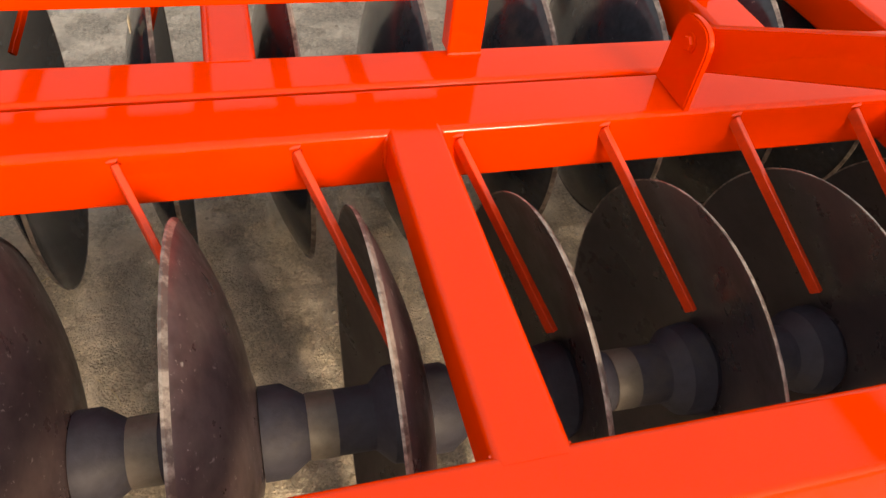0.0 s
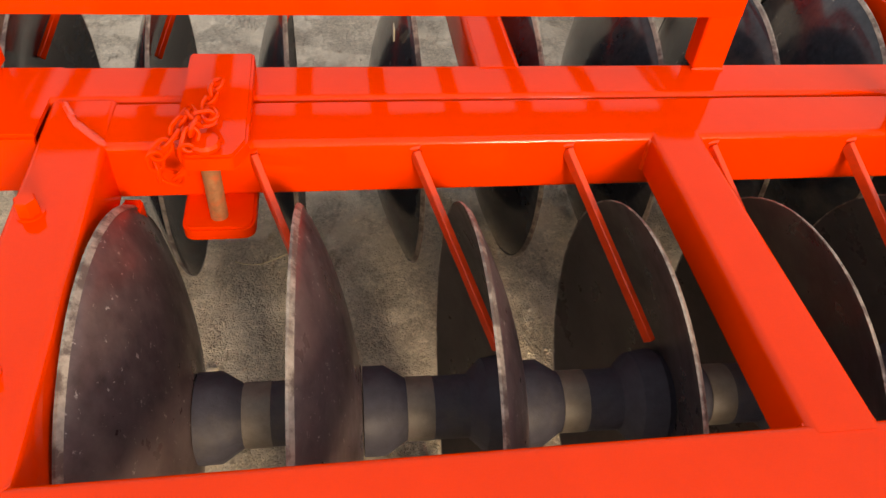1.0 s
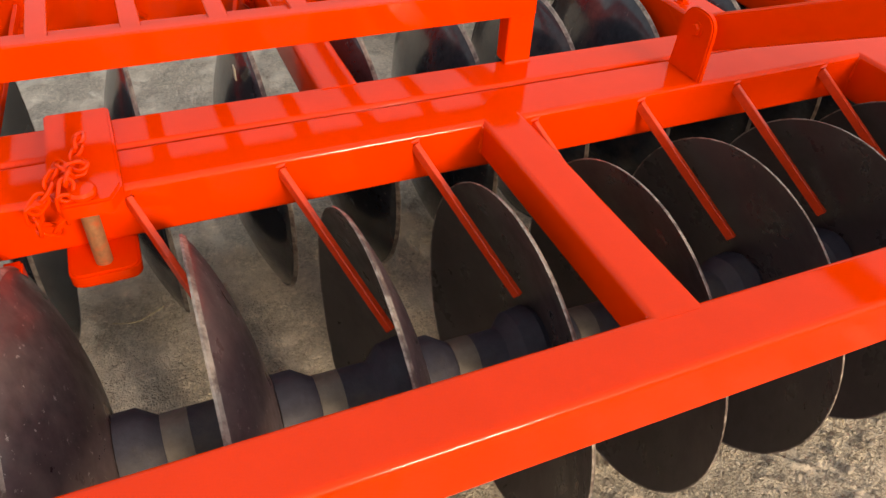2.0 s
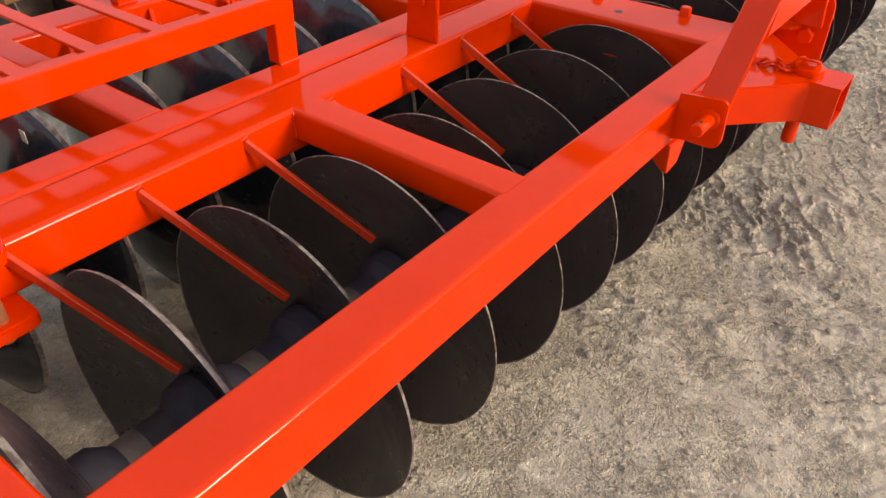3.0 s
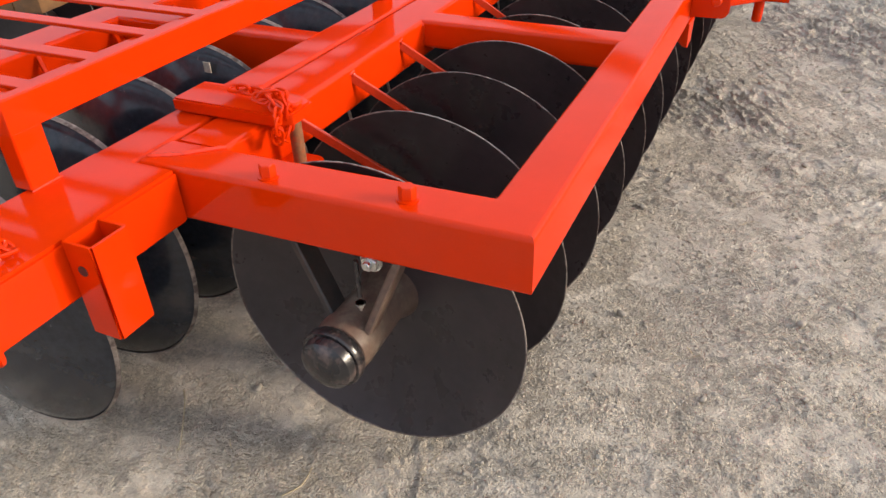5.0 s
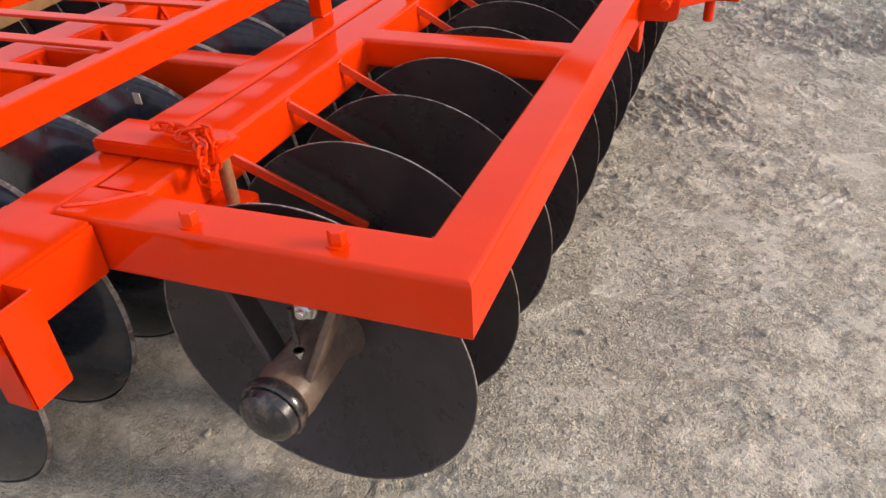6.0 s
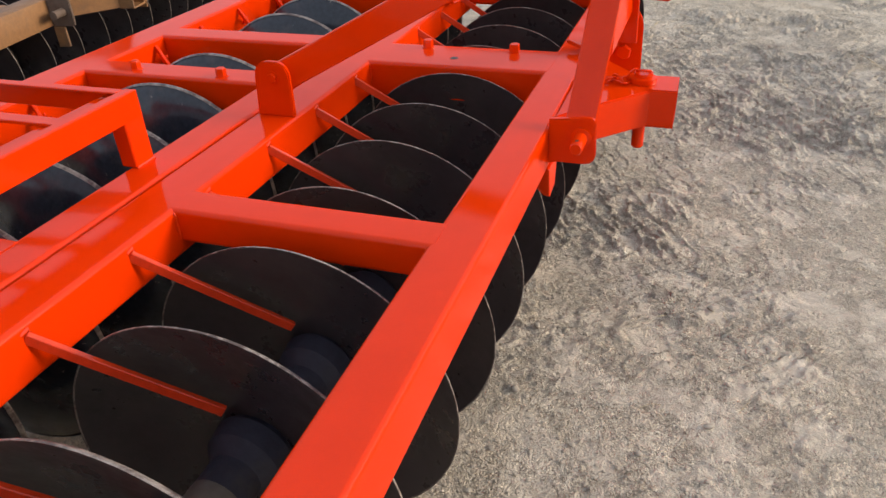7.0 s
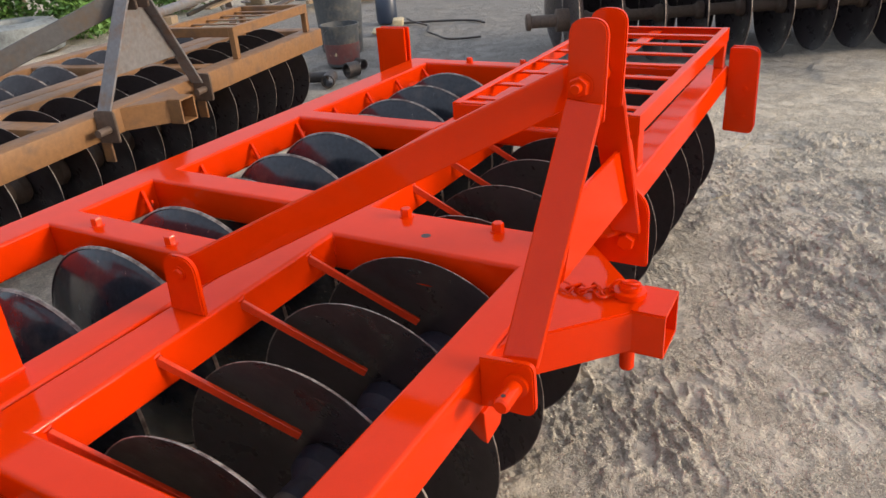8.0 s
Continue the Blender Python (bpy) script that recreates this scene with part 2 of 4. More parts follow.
def box(lo, hi, bevel=0.006, seg=2, bm=None, m=None):
    out = bm or bmesh.new()
    made = bmesh.ops.create_cube(out, size=1.0)["verts"]
    lo, hi = Vector(lo), Vector(hi)
    for v in made:
        v.co = Vector([(a + b) / 2 + c * (b - a) for a, b, c in zip(lo, hi, v.co)])
    if bevel:
        edges = list({e for v in made for e in v.link_edges})
        made = bmesh.ops.bevel(out, geom=edges, offset=bevel, segments=seg, affect="EDGES", profile=0.5)["verts"] + [v for v in made if v.is_valid]
    if m:
        bmesh.ops.transform(out, matrix=m, verts=list(set(v for v in made if v.is_valid)))
    return out


def tube_mesh(lo, hi, bevel=0.011, bm=None):
    """A square tube with rounded long edges and plain ends."""
    out = box(lo, hi, 0, bm=bm)
    size = [b - a for a, b in zip(lo, hi)]
    k = size.index(max(size))
    edges = [e for e in out.edges if abs((e.verts[0].co - e.verts[1].co)[k]) > 0.9 * size[k]]
    bmesh.ops.bevel(out, geom=edges, offset=bevel, segments=4, affect="EDGES", profile=0.5)
    return out


def bar(p0, p1, w, h, bevel=0.003, bm=None, up=(0, 0, 1)):
    """A flat bar from p0 to p1; h lies along up as far as it can, w across."""
    p0, p1 = Vector(p0), Vector(p1)
    d = p1 - p0
    y = d.normalized()
    x = y.cross(Vector(up)).normalized()
    z = x.cross(y)
    m = Matrix((x, y, z)).transposed().to_4x4()
    m.translation = (p0 + p1) / 2
    return box((-w / 2, -d.length / 2, -h / 2), (w / 2, d.length / 2, h / 2), bevel, 1, bm, m)


def hollow(lo, hi, axis, wall, bm=None, outer=0.004):
    """A square tube along an axis with open ends."""
    out = bm or bmesh.new()
    a = [i for i in range(3) if i != axis]
    loops = []
    for end in (lo[axis], hi[axis]):
        for inset in (0.0, wall):
            ring = []
            for s, t in ((0, 0), (1, 0), (1, 1), (0, 1)):
                p = [0, 0, 0]
                p[axis] = end
                p[a[0]] = (lo[a[0]] + inset, hi[a[0]] - inset)[s]
                p[a[1]] = (lo[a[1]] + inset, hi[a[1]] - inset)[t]
                ring.append(out.verts.new(p))
            loops.append(ring)
    o0, i0, o1, i1 = loops
    for k in range(4):
        j = (k + 1) % 4
        out.faces.new((o0[k], o0[j], o1[j], o1[k]))
        out.faces.new((i0[k], i0[j], i1[j], i1[k]))
        out.faces.new((o0[k], o0[j], i0[j], i0[k]))
        out.faces.new((o1[k], o1[j], i1[j], i1[k]))
    long = [e for e in out.edges if all(v in o0 + o1 for v in e.verts) and (e.verts[0] in o0) != (e.verts[1] in o0)]
    bmesh.ops.bevel(out, geom=long, offset=outer, segments=2, affect="EDGES")
    return out


def lathe(profile, seg=32, m=None, closed=False, bm=None):
    """A body of turning about x from (x, radius) pairs."""
    out = bm or bmesh.new()
    rings = []
    for px, r in profile:
        if r < 1e-5:
            rings.append([out.verts.new((px, 0, 0))])
        else:
            rings.append([out.verts.new((px, r * math.cos(2 * math.pi * k / seg), r * math.sin(2 * math.pi * k / seg))) for k in range(seg)])
    pairs = list(zip(rings, rings[1:])) + ([(rings[-1], rings[0])] if closed else [])
    for a, b in pairs:
        for k in range(seg):
            j = (k + 1) % seg
            q = [a[k % len(a)], a[j % len(a)], b[j % len(b)], b[k % len(b)]]
            q = list(dict.fromkeys(q))
            if len(q) > 2:
                out.faces.new(q)
    if m:
        bmesh.ops.transform(out, matrix=m, verts=[v for r in rings for v in r])
    return out


def plate(outline, depth, m=None, bevel=0.003, bm=None):
    """A plate cut to an outline in (a, b), thick along c; m takes (a, b, c) to the place."""
    out = bm or bmesh.new()
    lo = [out.verts.new((a, b, 0)) for a, b in outline]
    hi = [out.verts.new((a, b, depth)) for a, b in outline]
    n = len(outline)
    faces = [out.faces.new(lo[::-1]), out.faces.new(hi)]
    for k in range(n):
        faces.append(out.faces.new((lo[k], lo[(k + 1) % n], hi[(k + 1) % n], hi[k])))
    rim = [e for f in faces[:2] for e in f.edges]
    if m:
        bmesh.ops.transform(out, matrix=m, verts=lo + hi)
    if bevel:
        bmesh.ops.bevel(out, geom=rim, offset=bevel, segments=2, affect="EDGES")
    return out


def rounded(points, radii, steps=5):
    """An outline with rounded corners."""
    out = []
    n = len(points)
    for k in range(n):
        p, a, b = Vector(points[k]), Vector(points[k - 1]), Vector(points[(k + 1) % n])
        r = radii[k] if isinstance(radii, (list, tuple)) else radii
        if r <= 0:
            out.append((p.x, p.y))
            continue
        s, e = p + (a - p).normalized() * r, p + (b - p).normalized() * r
        for i in range(steps + 1):
            u = i / steps
            q = s * (1 - u) ** 2 + p * 2 * u * (1 - u) + e * u ** 2
            out.append((q.x, q.y))
    return out


YZ = Matrix(((0, 0, 1, 0), (1, 0, 0, 0), (0, 1, 0, 0), (0, 0, 0, 1)))      # (a, b, c) -> (c, a, b): a plate facing x
XZ = Matrix(((1, 0, 0, 0), (0, 0, 1, 0), (0, 1, 0, 0), (0, 0, 0, 1)))      # a plate facing y


def hexbolt(r=0.017, h=0.02, shank=0.0, washer=True):
    """A hexagon bolt that stands along z, its seat at 0."""
    up = Matrix.Rotation(-math.pi / 2, 4, "Y")
    bm = lathe([(0.0, 0), (0.0, r), (h - 0.003, r), (h, r * 0.86), (h, 0)], 6, up)
    if washer:
        lathe([(0, 0), (0, r * 1.25), (0.003, r * 1.25), (0.003, 0)], 20, up, bm=bm)
    if shank:
        lathe([(h, 0), (h, r * 0.5), (h + shank, r * 0.48), (h + shank + 0.002, r * 0.4), (h + shank + 0.002, 0)], 14, up, bm=bm)
    return bm


def bolt_on(parent, at, normal="z", r=0.017, h=0.02, shank=0.0, mat=None, label="", name="bolt"):
    turn = {"z": Matrix.Identity(4), "-x": Matrix.Rotation(-math.pi / 2, 4, "Y"), "x": Matrix.Rotation(math.pi / 2, 4, "Y"),
            "-y": Matrix.Rotation(math.pi / 2, 4, "X"), "-z": Matrix.Rotation(math.pi, 4, "X")}[normal]
    bm = hexbolt(r, h, shank)
    bmesh.ops.transform(bm, matrix=Matrix.Translation(at) @ turn @ Matrix.Rotation(0.4, 4, "Z"), verts=bm.verts)
    return part(name, bm, mat or PAINT, parent, label)


def bead(points, r, mat, parent, name="weld_bead", rng=random.Random(3), step=0.006):
    """A lumpy weld along a line of points."""
    bm = bmesh.new()
    pts = []
    for a, b in zip(points, points[1:]):
        a, b = Vector(a), Vector(b)
        k = max(2, int((b - a).length / step))
        pts += [a.lerp(b, i / k) for i in range(k)]
    pts.append(Vector(points[-1]))
    rings = []
    for i, p in enumerate(pts):
        d = (pts[min(i + 1, len(pts) - 1)] - pts[max(i - 1, 0)]).normalized()
        x = d.orthogonal().normalized()
        y = d.cross(x)
        rr = r * (0.75 + 0.45 * rng.random()) * (0.4 if i in (0, len(pts) - 1) else 1)
        rings.append([bm.verts.new(p + (x * math.cos(a) + y * math.sin(a)) * rr) for a in [math.pi * j / 3 for j in range(6)]])
    for a, b in zip(rings, rings[1:]):
        for j in range(6):
            bm.faces.new((a[j], a[(j + 1) % 6], b[(j + 1) % 6], b[j]))
    bm.faces.new(rings[0][::-1])
    bm.faces.new(rings[-1])
    return part(name, bm, mat, parent)


def link_mesh(bm, m, length=0.034, width=0.021, r=0.0032):
    """One chain link in the xy plane, long along x."""
    pts = []
    s = (length - width) / 2
    for k in range(16):
        a = 2 * math.pi * k / 16
        pts.append(Vector((math.cos(a) * width / 2 + (s if math.cos(a) > 0 else -s), math.sin(a) * width / 2, 0)))
    rings = []
    for k in range(16):
        d = (pts[(k + 1) % 16] - pts[k - 1]).normalized()
        n = d.cross(Vector((0, 0, 1)))
        rings.append([bm.verts.new(m @ (pts[k] + n * (math.cos(a) * r) + Vector((0, 0, math.sin(a) * r)))) for a in [math.pi * j / 3 for j in range(6)]])
    for k in range(16):
        for j in range(6):
            bm.faces.new((rings[k][j], rings[k][(j + 1) % 6], rings[(k + 1) % 16][(j + 1) % 6], rings[(k + 1) % 16][j]))


def chain(points, parent, mat, pitch=0.0255, seed=1, name="chain", label="orange-painted steel safety chain"):
    """Links along a line of points, every second one turned on edge."""
    rng = random.Random(seed)
    holder = new(name)
    holder.parent = parent
    holder["label"] = label
    pts = [Vector(p) for p in points]
    leg = [(b - a).length for a, b in zip(pts, pts[1:])]
    total, s, k = sum(leg), pitch / 2, 0
    while s < total:
        u, i = s, 0
        while u > leg[i]:
            u -= leg[i]
            i += 1
        p = pts[i].lerp(pts[i + 1], u / leg[i])
        d = (pts[i + 1] - pts[i]).normalized()
        q = d.to_track_quat("X", "Z").to_matrix().to_4x4()
        spin = Matrix.Rotation((math.pi / 2 if k % 2 else 0.0) + rng.uniform(-0.5, 0.5) + 0.6, 4, "X")
        bm = bmesh.new()
        link_mesh(bm, Matrix.Translation(p) @ q @ spin)
        part("link", bm, mat, holder)
        s += pitch
        k += 1
    return holder


# ---- discs and spools ----
def dish(R, depth, thick, flip=1.0, seg=72):
    """A dished disc about x; the rim lies at x = 0 and the middle at flip * depth."""
    rs = (R * R + depth * depth) / (2 * depth)
    steps = 14
    rr = [R * (1 - k / steps) for k in range(steps + 1)]
    face = [(flip * (math.sqrt(rs * rs - r * r) - (rs - depth)), r) for r in rr]
    flat = 0.075
    inner = [(x, r) for x, r in face if r > flat] + [(face[-3][0], flat), (face[-3][0], 0.0)]
    outer = [(x + flip * thick, r) for x, r in inner]
    outer[0] = (outer[0][0], R - 0.004)
    return lathe(inner[::-1] + outer, seg)


def disc_part(parent, R, depth, flip, mat, edge_mat, at, name="disc", label="", worn=0.005, back=None):
    thick = 0.006
    d = part(name, dish(R, depth, thick, flip), mat, parent, label)
    if back:
        d.data.materials.append(back)
        for f in d.data.polygons:
            f.material_index = 1 if f.normal.x * flip > 0.05 else 0
    slope = R / math.sqrt(((R * R + depth * depth) / (2 * depth)) ** 2 - R * R)
    ring = lathe([(-0.0004 * flip, R - 0.0012), (-0.0006 * flip, R + 0.0008), (thick * 0.5 * flip, R + 0.0006), ((worn * slope + thick * 1.08) * flip, R - worn), ((worn * slope + thick * 0.5) * flip, R - worn + 0.0005)], 72, closed=True)
    part("cutting_edge", ring, edge_mat, d, "bare worn steel edge")
    d.matrix_basis = Matrix.Translation(at)
    return d


def spool_mesh(x0, x1, r=0.05):
    """A cast spacer with a bell at either end."""
    L = x1 - x0
    return lathe([(x0, 0), (x0, r * 1.42), (x0 + 0.034, r * 1.42), (x0 + 0.066, r), (x1 - 0.075, r * 1.02), (x1 - 0.05, r * 1.5), (x1 - 0.012, r * 1.62), (x1, r * 1.5), (x1, 0)], 28)


def weight_tray(parent, x0, x1, y0, y1, z0, z1, bars, name, posts, lengthwise, mat=None):
    """A grid tray of angle iron and flat bars on short legs."""
    mat = mat or PAINT
    t = new(name)
    t.parent = parent
    t["label"] = "orange grid tray of angle iron and flat bars"
    w, th = 0.03, 0.005
    for a, b, inner in (((x0, y0, z0), (x1, y0 + th, z1), ((x0, y0 + th, z1 - th), (x1, y0 + w, z1))),
                        ((x0, y1 - th, z0), (x1, y1, z1), ((x0, y1 - w, z1 - th), (x1, y1 - th, z1)))):
        bm = box(a, b, 0.0018, 1)
        box(inner[0], inner[1], 0.0018, 1, bm)
        part("rail", bm, mat, t)
    for a, b, inner in (((x0, y0 + th, z0), (x0 + th, y1 - th, z1 - th), ((x0 + th, y0 + w, z1 - th), (x0 + w, y1 - w, z1))),
                        ((x1 - th, y0 + th, z0), (x1, y1 - th, z1 - th), ((x1 - w, y0 + w, z1 - th), (x1 - th, y1 - w, z1)))):
        bm = box(a, b, 0.0018, 1)
        box(inner[0], inner[1], 0.0018, 1, bm)
        part("rail", bm, mat, t)
    for bx in bars:
        part("grid_bar", box((bx - 0.017, y0 + th, z1 - 0.015), (bx + 0.017, y1 - th, z1 - 0.007), 0.0015, 1), mat, t)
    for ly, lw in lengthwise:
        part("grid_bar", box((x0 + th, ly - lw / 2, z1 - 0.022), (x1 - th, ly + lw / 2, z1 - 0.0152), 0.0015, 1), mat, t)
    for px, py in posts:
        part("leg", box((px, py, 0.7), (px + 0.06, py + 0.042, z0 + 0.004), 0.003, 1), mat, t)
        bead([(px - 0.001, py - 0.001, TOP + 0.0015), (px + 0.061, py - 0.001, TOP + 0.0015)], 0.0035, PAINT_WELD, t)
    return t


# ---- the orange disc harrow ----
TOP, LOW = 0.70, 0.592
PITCH = 0.2471
GANG = -0.013                              # the front gang stands at a slight angle to the frame
FRONT_RIMS = [-0.811 + PITCH * k + (0.03 if k > 7 else 0) for k in range(16)]
REAR_RIMS = [-1.095, -0.845, -0.59, -0.335, -0.083, 0.175, 0.44, 0.70, 1.0, 1.265, 1.525, 1.80, 2.06, 2.32, 2.58, 2.84]
R, DEPTH = 0.333, 0.085
AXLE_Z, FRONT_Y, REAR_Y = 0.36, 0.358, 1.13
X_END, X_FAR, X_REAR = -0.922, 3.15, 3.03

harrow = empty("disc_harrow", "glossy orange disc harrow with black discs standing on dry soil", "disc harrow")


def flat_faced(ob):
    """Keeps the flat sides of a rounded tube flat in the light."""
    ob.modifiers.new("weighted_normals", "WEIGHTED_NORMAL").keep_sharp = True
    return ob


def beam(name, lo, hi, label=""):
    return flat_faced(part(name, tube_mesh(lo, hi), PAINT, harrow, label))


def mitred(name, loop, long_sides, label=""):
    """A tube between LOW and TOP with its ends cut to a plan outline."""
    bm = bmesh.new()
    lo, hi = [bm.verts.new((x, y, LOW)) for x, y in loop], [bm.verts.new((x, y, TOP)) for x, y in loop]
    bm.faces.new(lo[::-1])
    bm.faces.new(hi)
    for k in range(4):
        bm.faces.new((lo[k], lo[(k + 1) % 4], hi[(k + 1) % 4], hi[k]))
    edges = [bm.edges.get((ring[a], ring[b])) for ring in (lo, hi) for a, b in long_sides]
    bmesh.ops.bevel(bm, geom=edges, offset=0.011, segments=4, affect="EDGES", profile=0.5)
    return flat_faced(part(name, bm, PAINT, harrow, label))


mitred("front_beam", [(X_END, 0), (X_FAR, 0), (X_FAR, 0.1), (X_END + 0.1, 0.1)], ((0, 1), (2, 3)))
mitred("end_tube", [(X_END, 0), (X_END + 0.1, 0.1), (X_END + 0.08, 0.75), (X_END - 0.02, 0.75)], ((1, 2), (3, 0)), "mitred orange end tube")
beam("cross_tube", (0.0, 0.086, 0.626), (0.088, 0.645, TOP + 0.0008))
beam("cross_tube", (0.96, 0.086, LOW), (1.16, 0.645, TOP + 0.0008), "wide orange cross member that carries a bearing")
beam("cross_tube", (1.98, 0.086, 0.626), (2.08, 0.645, TOP + 0.0008))
beam("end_tube", (X_FAR - 0.1, 0.1, LOW), (X_FAR, 0.63, TOP))
beam("inner_beam", (X_END + 0.08, 0.63, LOW + 0.006), (X_FAR, 0.747, TOP))
beam("rear_inner_beam", (-0.946, 0.754, LOW + 0.006), (X_REAR, 0.857, TOP - 0.001))
part("rear_inner_beam_end", hollow((-1.34, 0.66, LOW), (-0.946, 0.857, TOP - 0.001), 0, 0.008, outer=0.006), PAINT, harrow)
beam("rear_beam", (-1.34, 1.484, LOW), (X_REAR, 1.62, TOP))
for x0, w in ((-0.255, 0.083), (0.71, 0.11), (1.097, 0.11), (1.874, 0.1), (X_REAR - 0.1, 0.1), (-1.34, 0.1)):
    beam("rear_cross_tube", (x0, 0.843, LOW + 0.002), (x0 + w, 1.498, TOP + 0.0008))

# welds at the mitred corner and along the joints
bead([(X_END + 0.002, 0.002, TOP - 0.001), (X_END + 0.1, 0.1, TOP - 0.001)], 0.001, PAINT_WELD, harrow)
bead([(X_END + 0.085, 0.63, TOP), (X_END + 0.03, 0.69, TOP), (X_END + 0.0, 0.748, TOP)], 0.006, PAINT_WELD, harrow)
for cx in (0.0, 0.088, 0.96, 1.16, 1.98, 2.08):
    bead([(cx, 0.63, 0.632), (cx, 0.63, TOP - 0.006)], 0.0045, PAINT_WELD, harrow)
    bead([(cx, 0.101, 0.632), (cx, 0.101, TOP - 0.006)], 0.004, PAINT_WELD, harrow)

# front gang
for k, x in enumerate(FRONT_RIMS):
    if k == 0:
        disc0 = disc_part(harrow, R, DEPTH, 1.0, DISC, EDGE, (x - 0.008, FRONT_Y + GANG * (x - 0.1), AXLE_Z + 0.012), "disc", "dished dark steel disc", back=DISC_LIT)
        spool0 = part("spool", spool_mesh(DEPTH + 0.006, DEPTH + PITCH), SPOOL, harrow, "dark cast spacer spool on the axle")
        part("band", lathe([(DEPTH + 0.073, 0.0485), (DEPTH + 0.074, 0.0512), (DEPTH + 0.116, 0.0514), (DEPTH + 0.117, 0.0485)], 28), BAND, spool0, "beige band, a reflection put into the colour")
        spool0.matrix_basis = Matrix.Translation((x - 0.008, FRONT_Y + GANG * (x - 0.1), AXLE_Z + 0.012))
    else:
        m = Matrix.Translation((x - max(0, 3 - k) * 0.0025, FRONT_Y + GANG * (x - 0.1), AXLE_Z + max(0, 3 - k) * 0.004)) @ Matrix.Rotation(GANG, 4, "Z") @ Matrix.Rotation(k * 1.7, 4, "X")
        copy_thing(disc0, m)
        if k < len(FRONT_RIMS) - 1:
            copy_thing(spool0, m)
# rear gang, dished the other way
for k, x in enumerate(REAR_RIMS):
    # this gang stands at a slight angle to the frame
    m = Matrix.Translation((0.98 * x - 0.015, REAR_Y + 0.035 + 0.032 * x, AXLE_Z + 0.008 * max(0.0, 0.2 - x))) @ Matrix.Rotation(0.032, 4, "Z") @ Matrix.Rotation(k * 1.3, 4, "X")
    if k == 0:
        disc1 = disc_part(harrow, R, DEPTH, -1.0, DISC_BLUE, EDGE, (x, REAR_Y, AXLE_Z), "disc", "glossy black dished disc", 0.004)
        spool1 = part("spool", spool_mesh(-DEPTH, 0.255 - DEPTH - 0.006), SPOOL, harrow)
        spool1.matrix_basis = disc1.matrix_basis = m
    else:
        copy_thing(disc1, m)
        if k < len(REAR_RIMS) - 1:
            copy_thing(spool1, m)

part("paper_tag", box((-0.0012, -0.011, -0.014), (0.0012, 0.011, 0.014), 0.0004, 1, m=Matrix.Translation((-0.382, 1.069, 0.645))), TAG, harrow, "small pale paper tag")
# scrapers
scraper0 = None
for k, x in enumerate(FRONT_RIMS):
    if k == 0:
        continue
    xw = x - 0.066
    if scraper0 is None:
        bm = bar((0, 0.002, 0.0), (0.115, -0.240, -0.20), 0.011, 0.02, 0.0015)
        scraper0 = part("scraper", bm, PAINT_THIN, harrow)
        scraper0.matrix_basis = Matrix.Translation((xw, 0.63, 0.676))
        weld0 = bead([(-0.008, 0, 0.008), (0.006, 0, 0.012), (0.01, -0.002, -0.004)], 0.0045, PAINT_WELD, harrow)
        weld0.matrix_basis = Matrix.Translation((xw, 0.63, 0.676))
    else:
        m = Matrix.Translation((xw, 0.63, 0.676))
        copy_thing(scraper0, m)
        copy_thing(weld0, m)
rear_scraper0 = None
for k, x in enumerate(REAR_RIMS):
    xw = x + 0.045
    m = Matrix.Translation((xw, 1.484, 0.676))
    if rear_scraper0 is None:
        bm = bar((0, -0.002, 0.0), (-0.1, 0.12 - 0.34, -0.2), 0.011, 0.018, 0.0015)
        bar((0.02, -0.001, -0.06), (-0.0, -0.04, -0.03), 0.008, 0.012, 0.0015, bm)
        rear_scraper0 = part("scraper", bm, PAINT, harrow)
        rear_scraper0.matrix_basis = m
    else:
        copy_thing(rear_scraper0, m)

part("lower_gusset", plate([(0.56, 0.6), (0.63, 0.6), (0.63, 0.52), (0.6, 0.52)], 0.03, Matrix.Translation((X_END + 0.085, 0, -0.003)) @ YZ), PAINT, harrow)

# near end bearing
bearing = new("bearing_hanger")
bearing.parent = harrow
bearing["label"] = "brown bearing hanger with a black domed cap"
hm = Matrix.Translation((-0.012, FRONT_Y + 0.01, AXLE_Z + 0.01))
part("housing", lathe([(-0.93, 0), (-0.93, 0.05), (-0.925, 0.058), (-0.9, 0.06), (-0.76, 0.055), (-0.72, 0.07), (-0.715, 0)], 36, hm), HOUSING, bearing)
part("seal_ring", lathe([(-0.955, 0), (-0.955, 0.061), (-0.95, 0.0635), (-0.936, 0.0635), (-0.931, 0.061), (-0.931, 0)], 36, hm), CAP, bearing)
part("cap", lathe([(-0.99, 0), (-0.989, 0.02), (-0.983, 0.038), (-0.973, 0.052), (-0.957, 0.056), (-0.956, 0)], 36, hm), CAP, bearing, "glossy black domed cap")
part("arm", bar((-0.87, 0.25, LOW - 0.012), (-0.885, FRONT_Y - 0.035, AXLE_Z + 0.04), 0.05, 0.016, 0.003, up=(0, 1, 0.4)), HOUSING, bearing)
part("arm", bar((-0.85, 0.5, LOW - 0.012), (-0.875, FRONT_Y + 0.04, AXLE_Z + 0.04), 0.05, 0.016, 0.003, up=(0, 1, -0.4)), DARK, bearing, "dark oily bearing arm")
part("mounting_plate", box((-0.885, 0.2, LOW - 0.014), (-0.81, 0.53, LOW - 0.001), 0.003, 1), HOUSING, bearing)
bolt_on(bearing, (-0.91, 0.292, 0.579), "-x", 0.017, 0.014, 0.007, ZINC, "bright zinc bolt head")
part("grease_pipe", lathe([(0, 0), (0, 0.0045), (0.08, 0.0045), (0.08, 0)], 10, Matrix.Translation((-0.91, 0.325, 0.49)) @ Matrix.Rotation(-math.pi / 2, 4, "Y")), CAP, bearing)
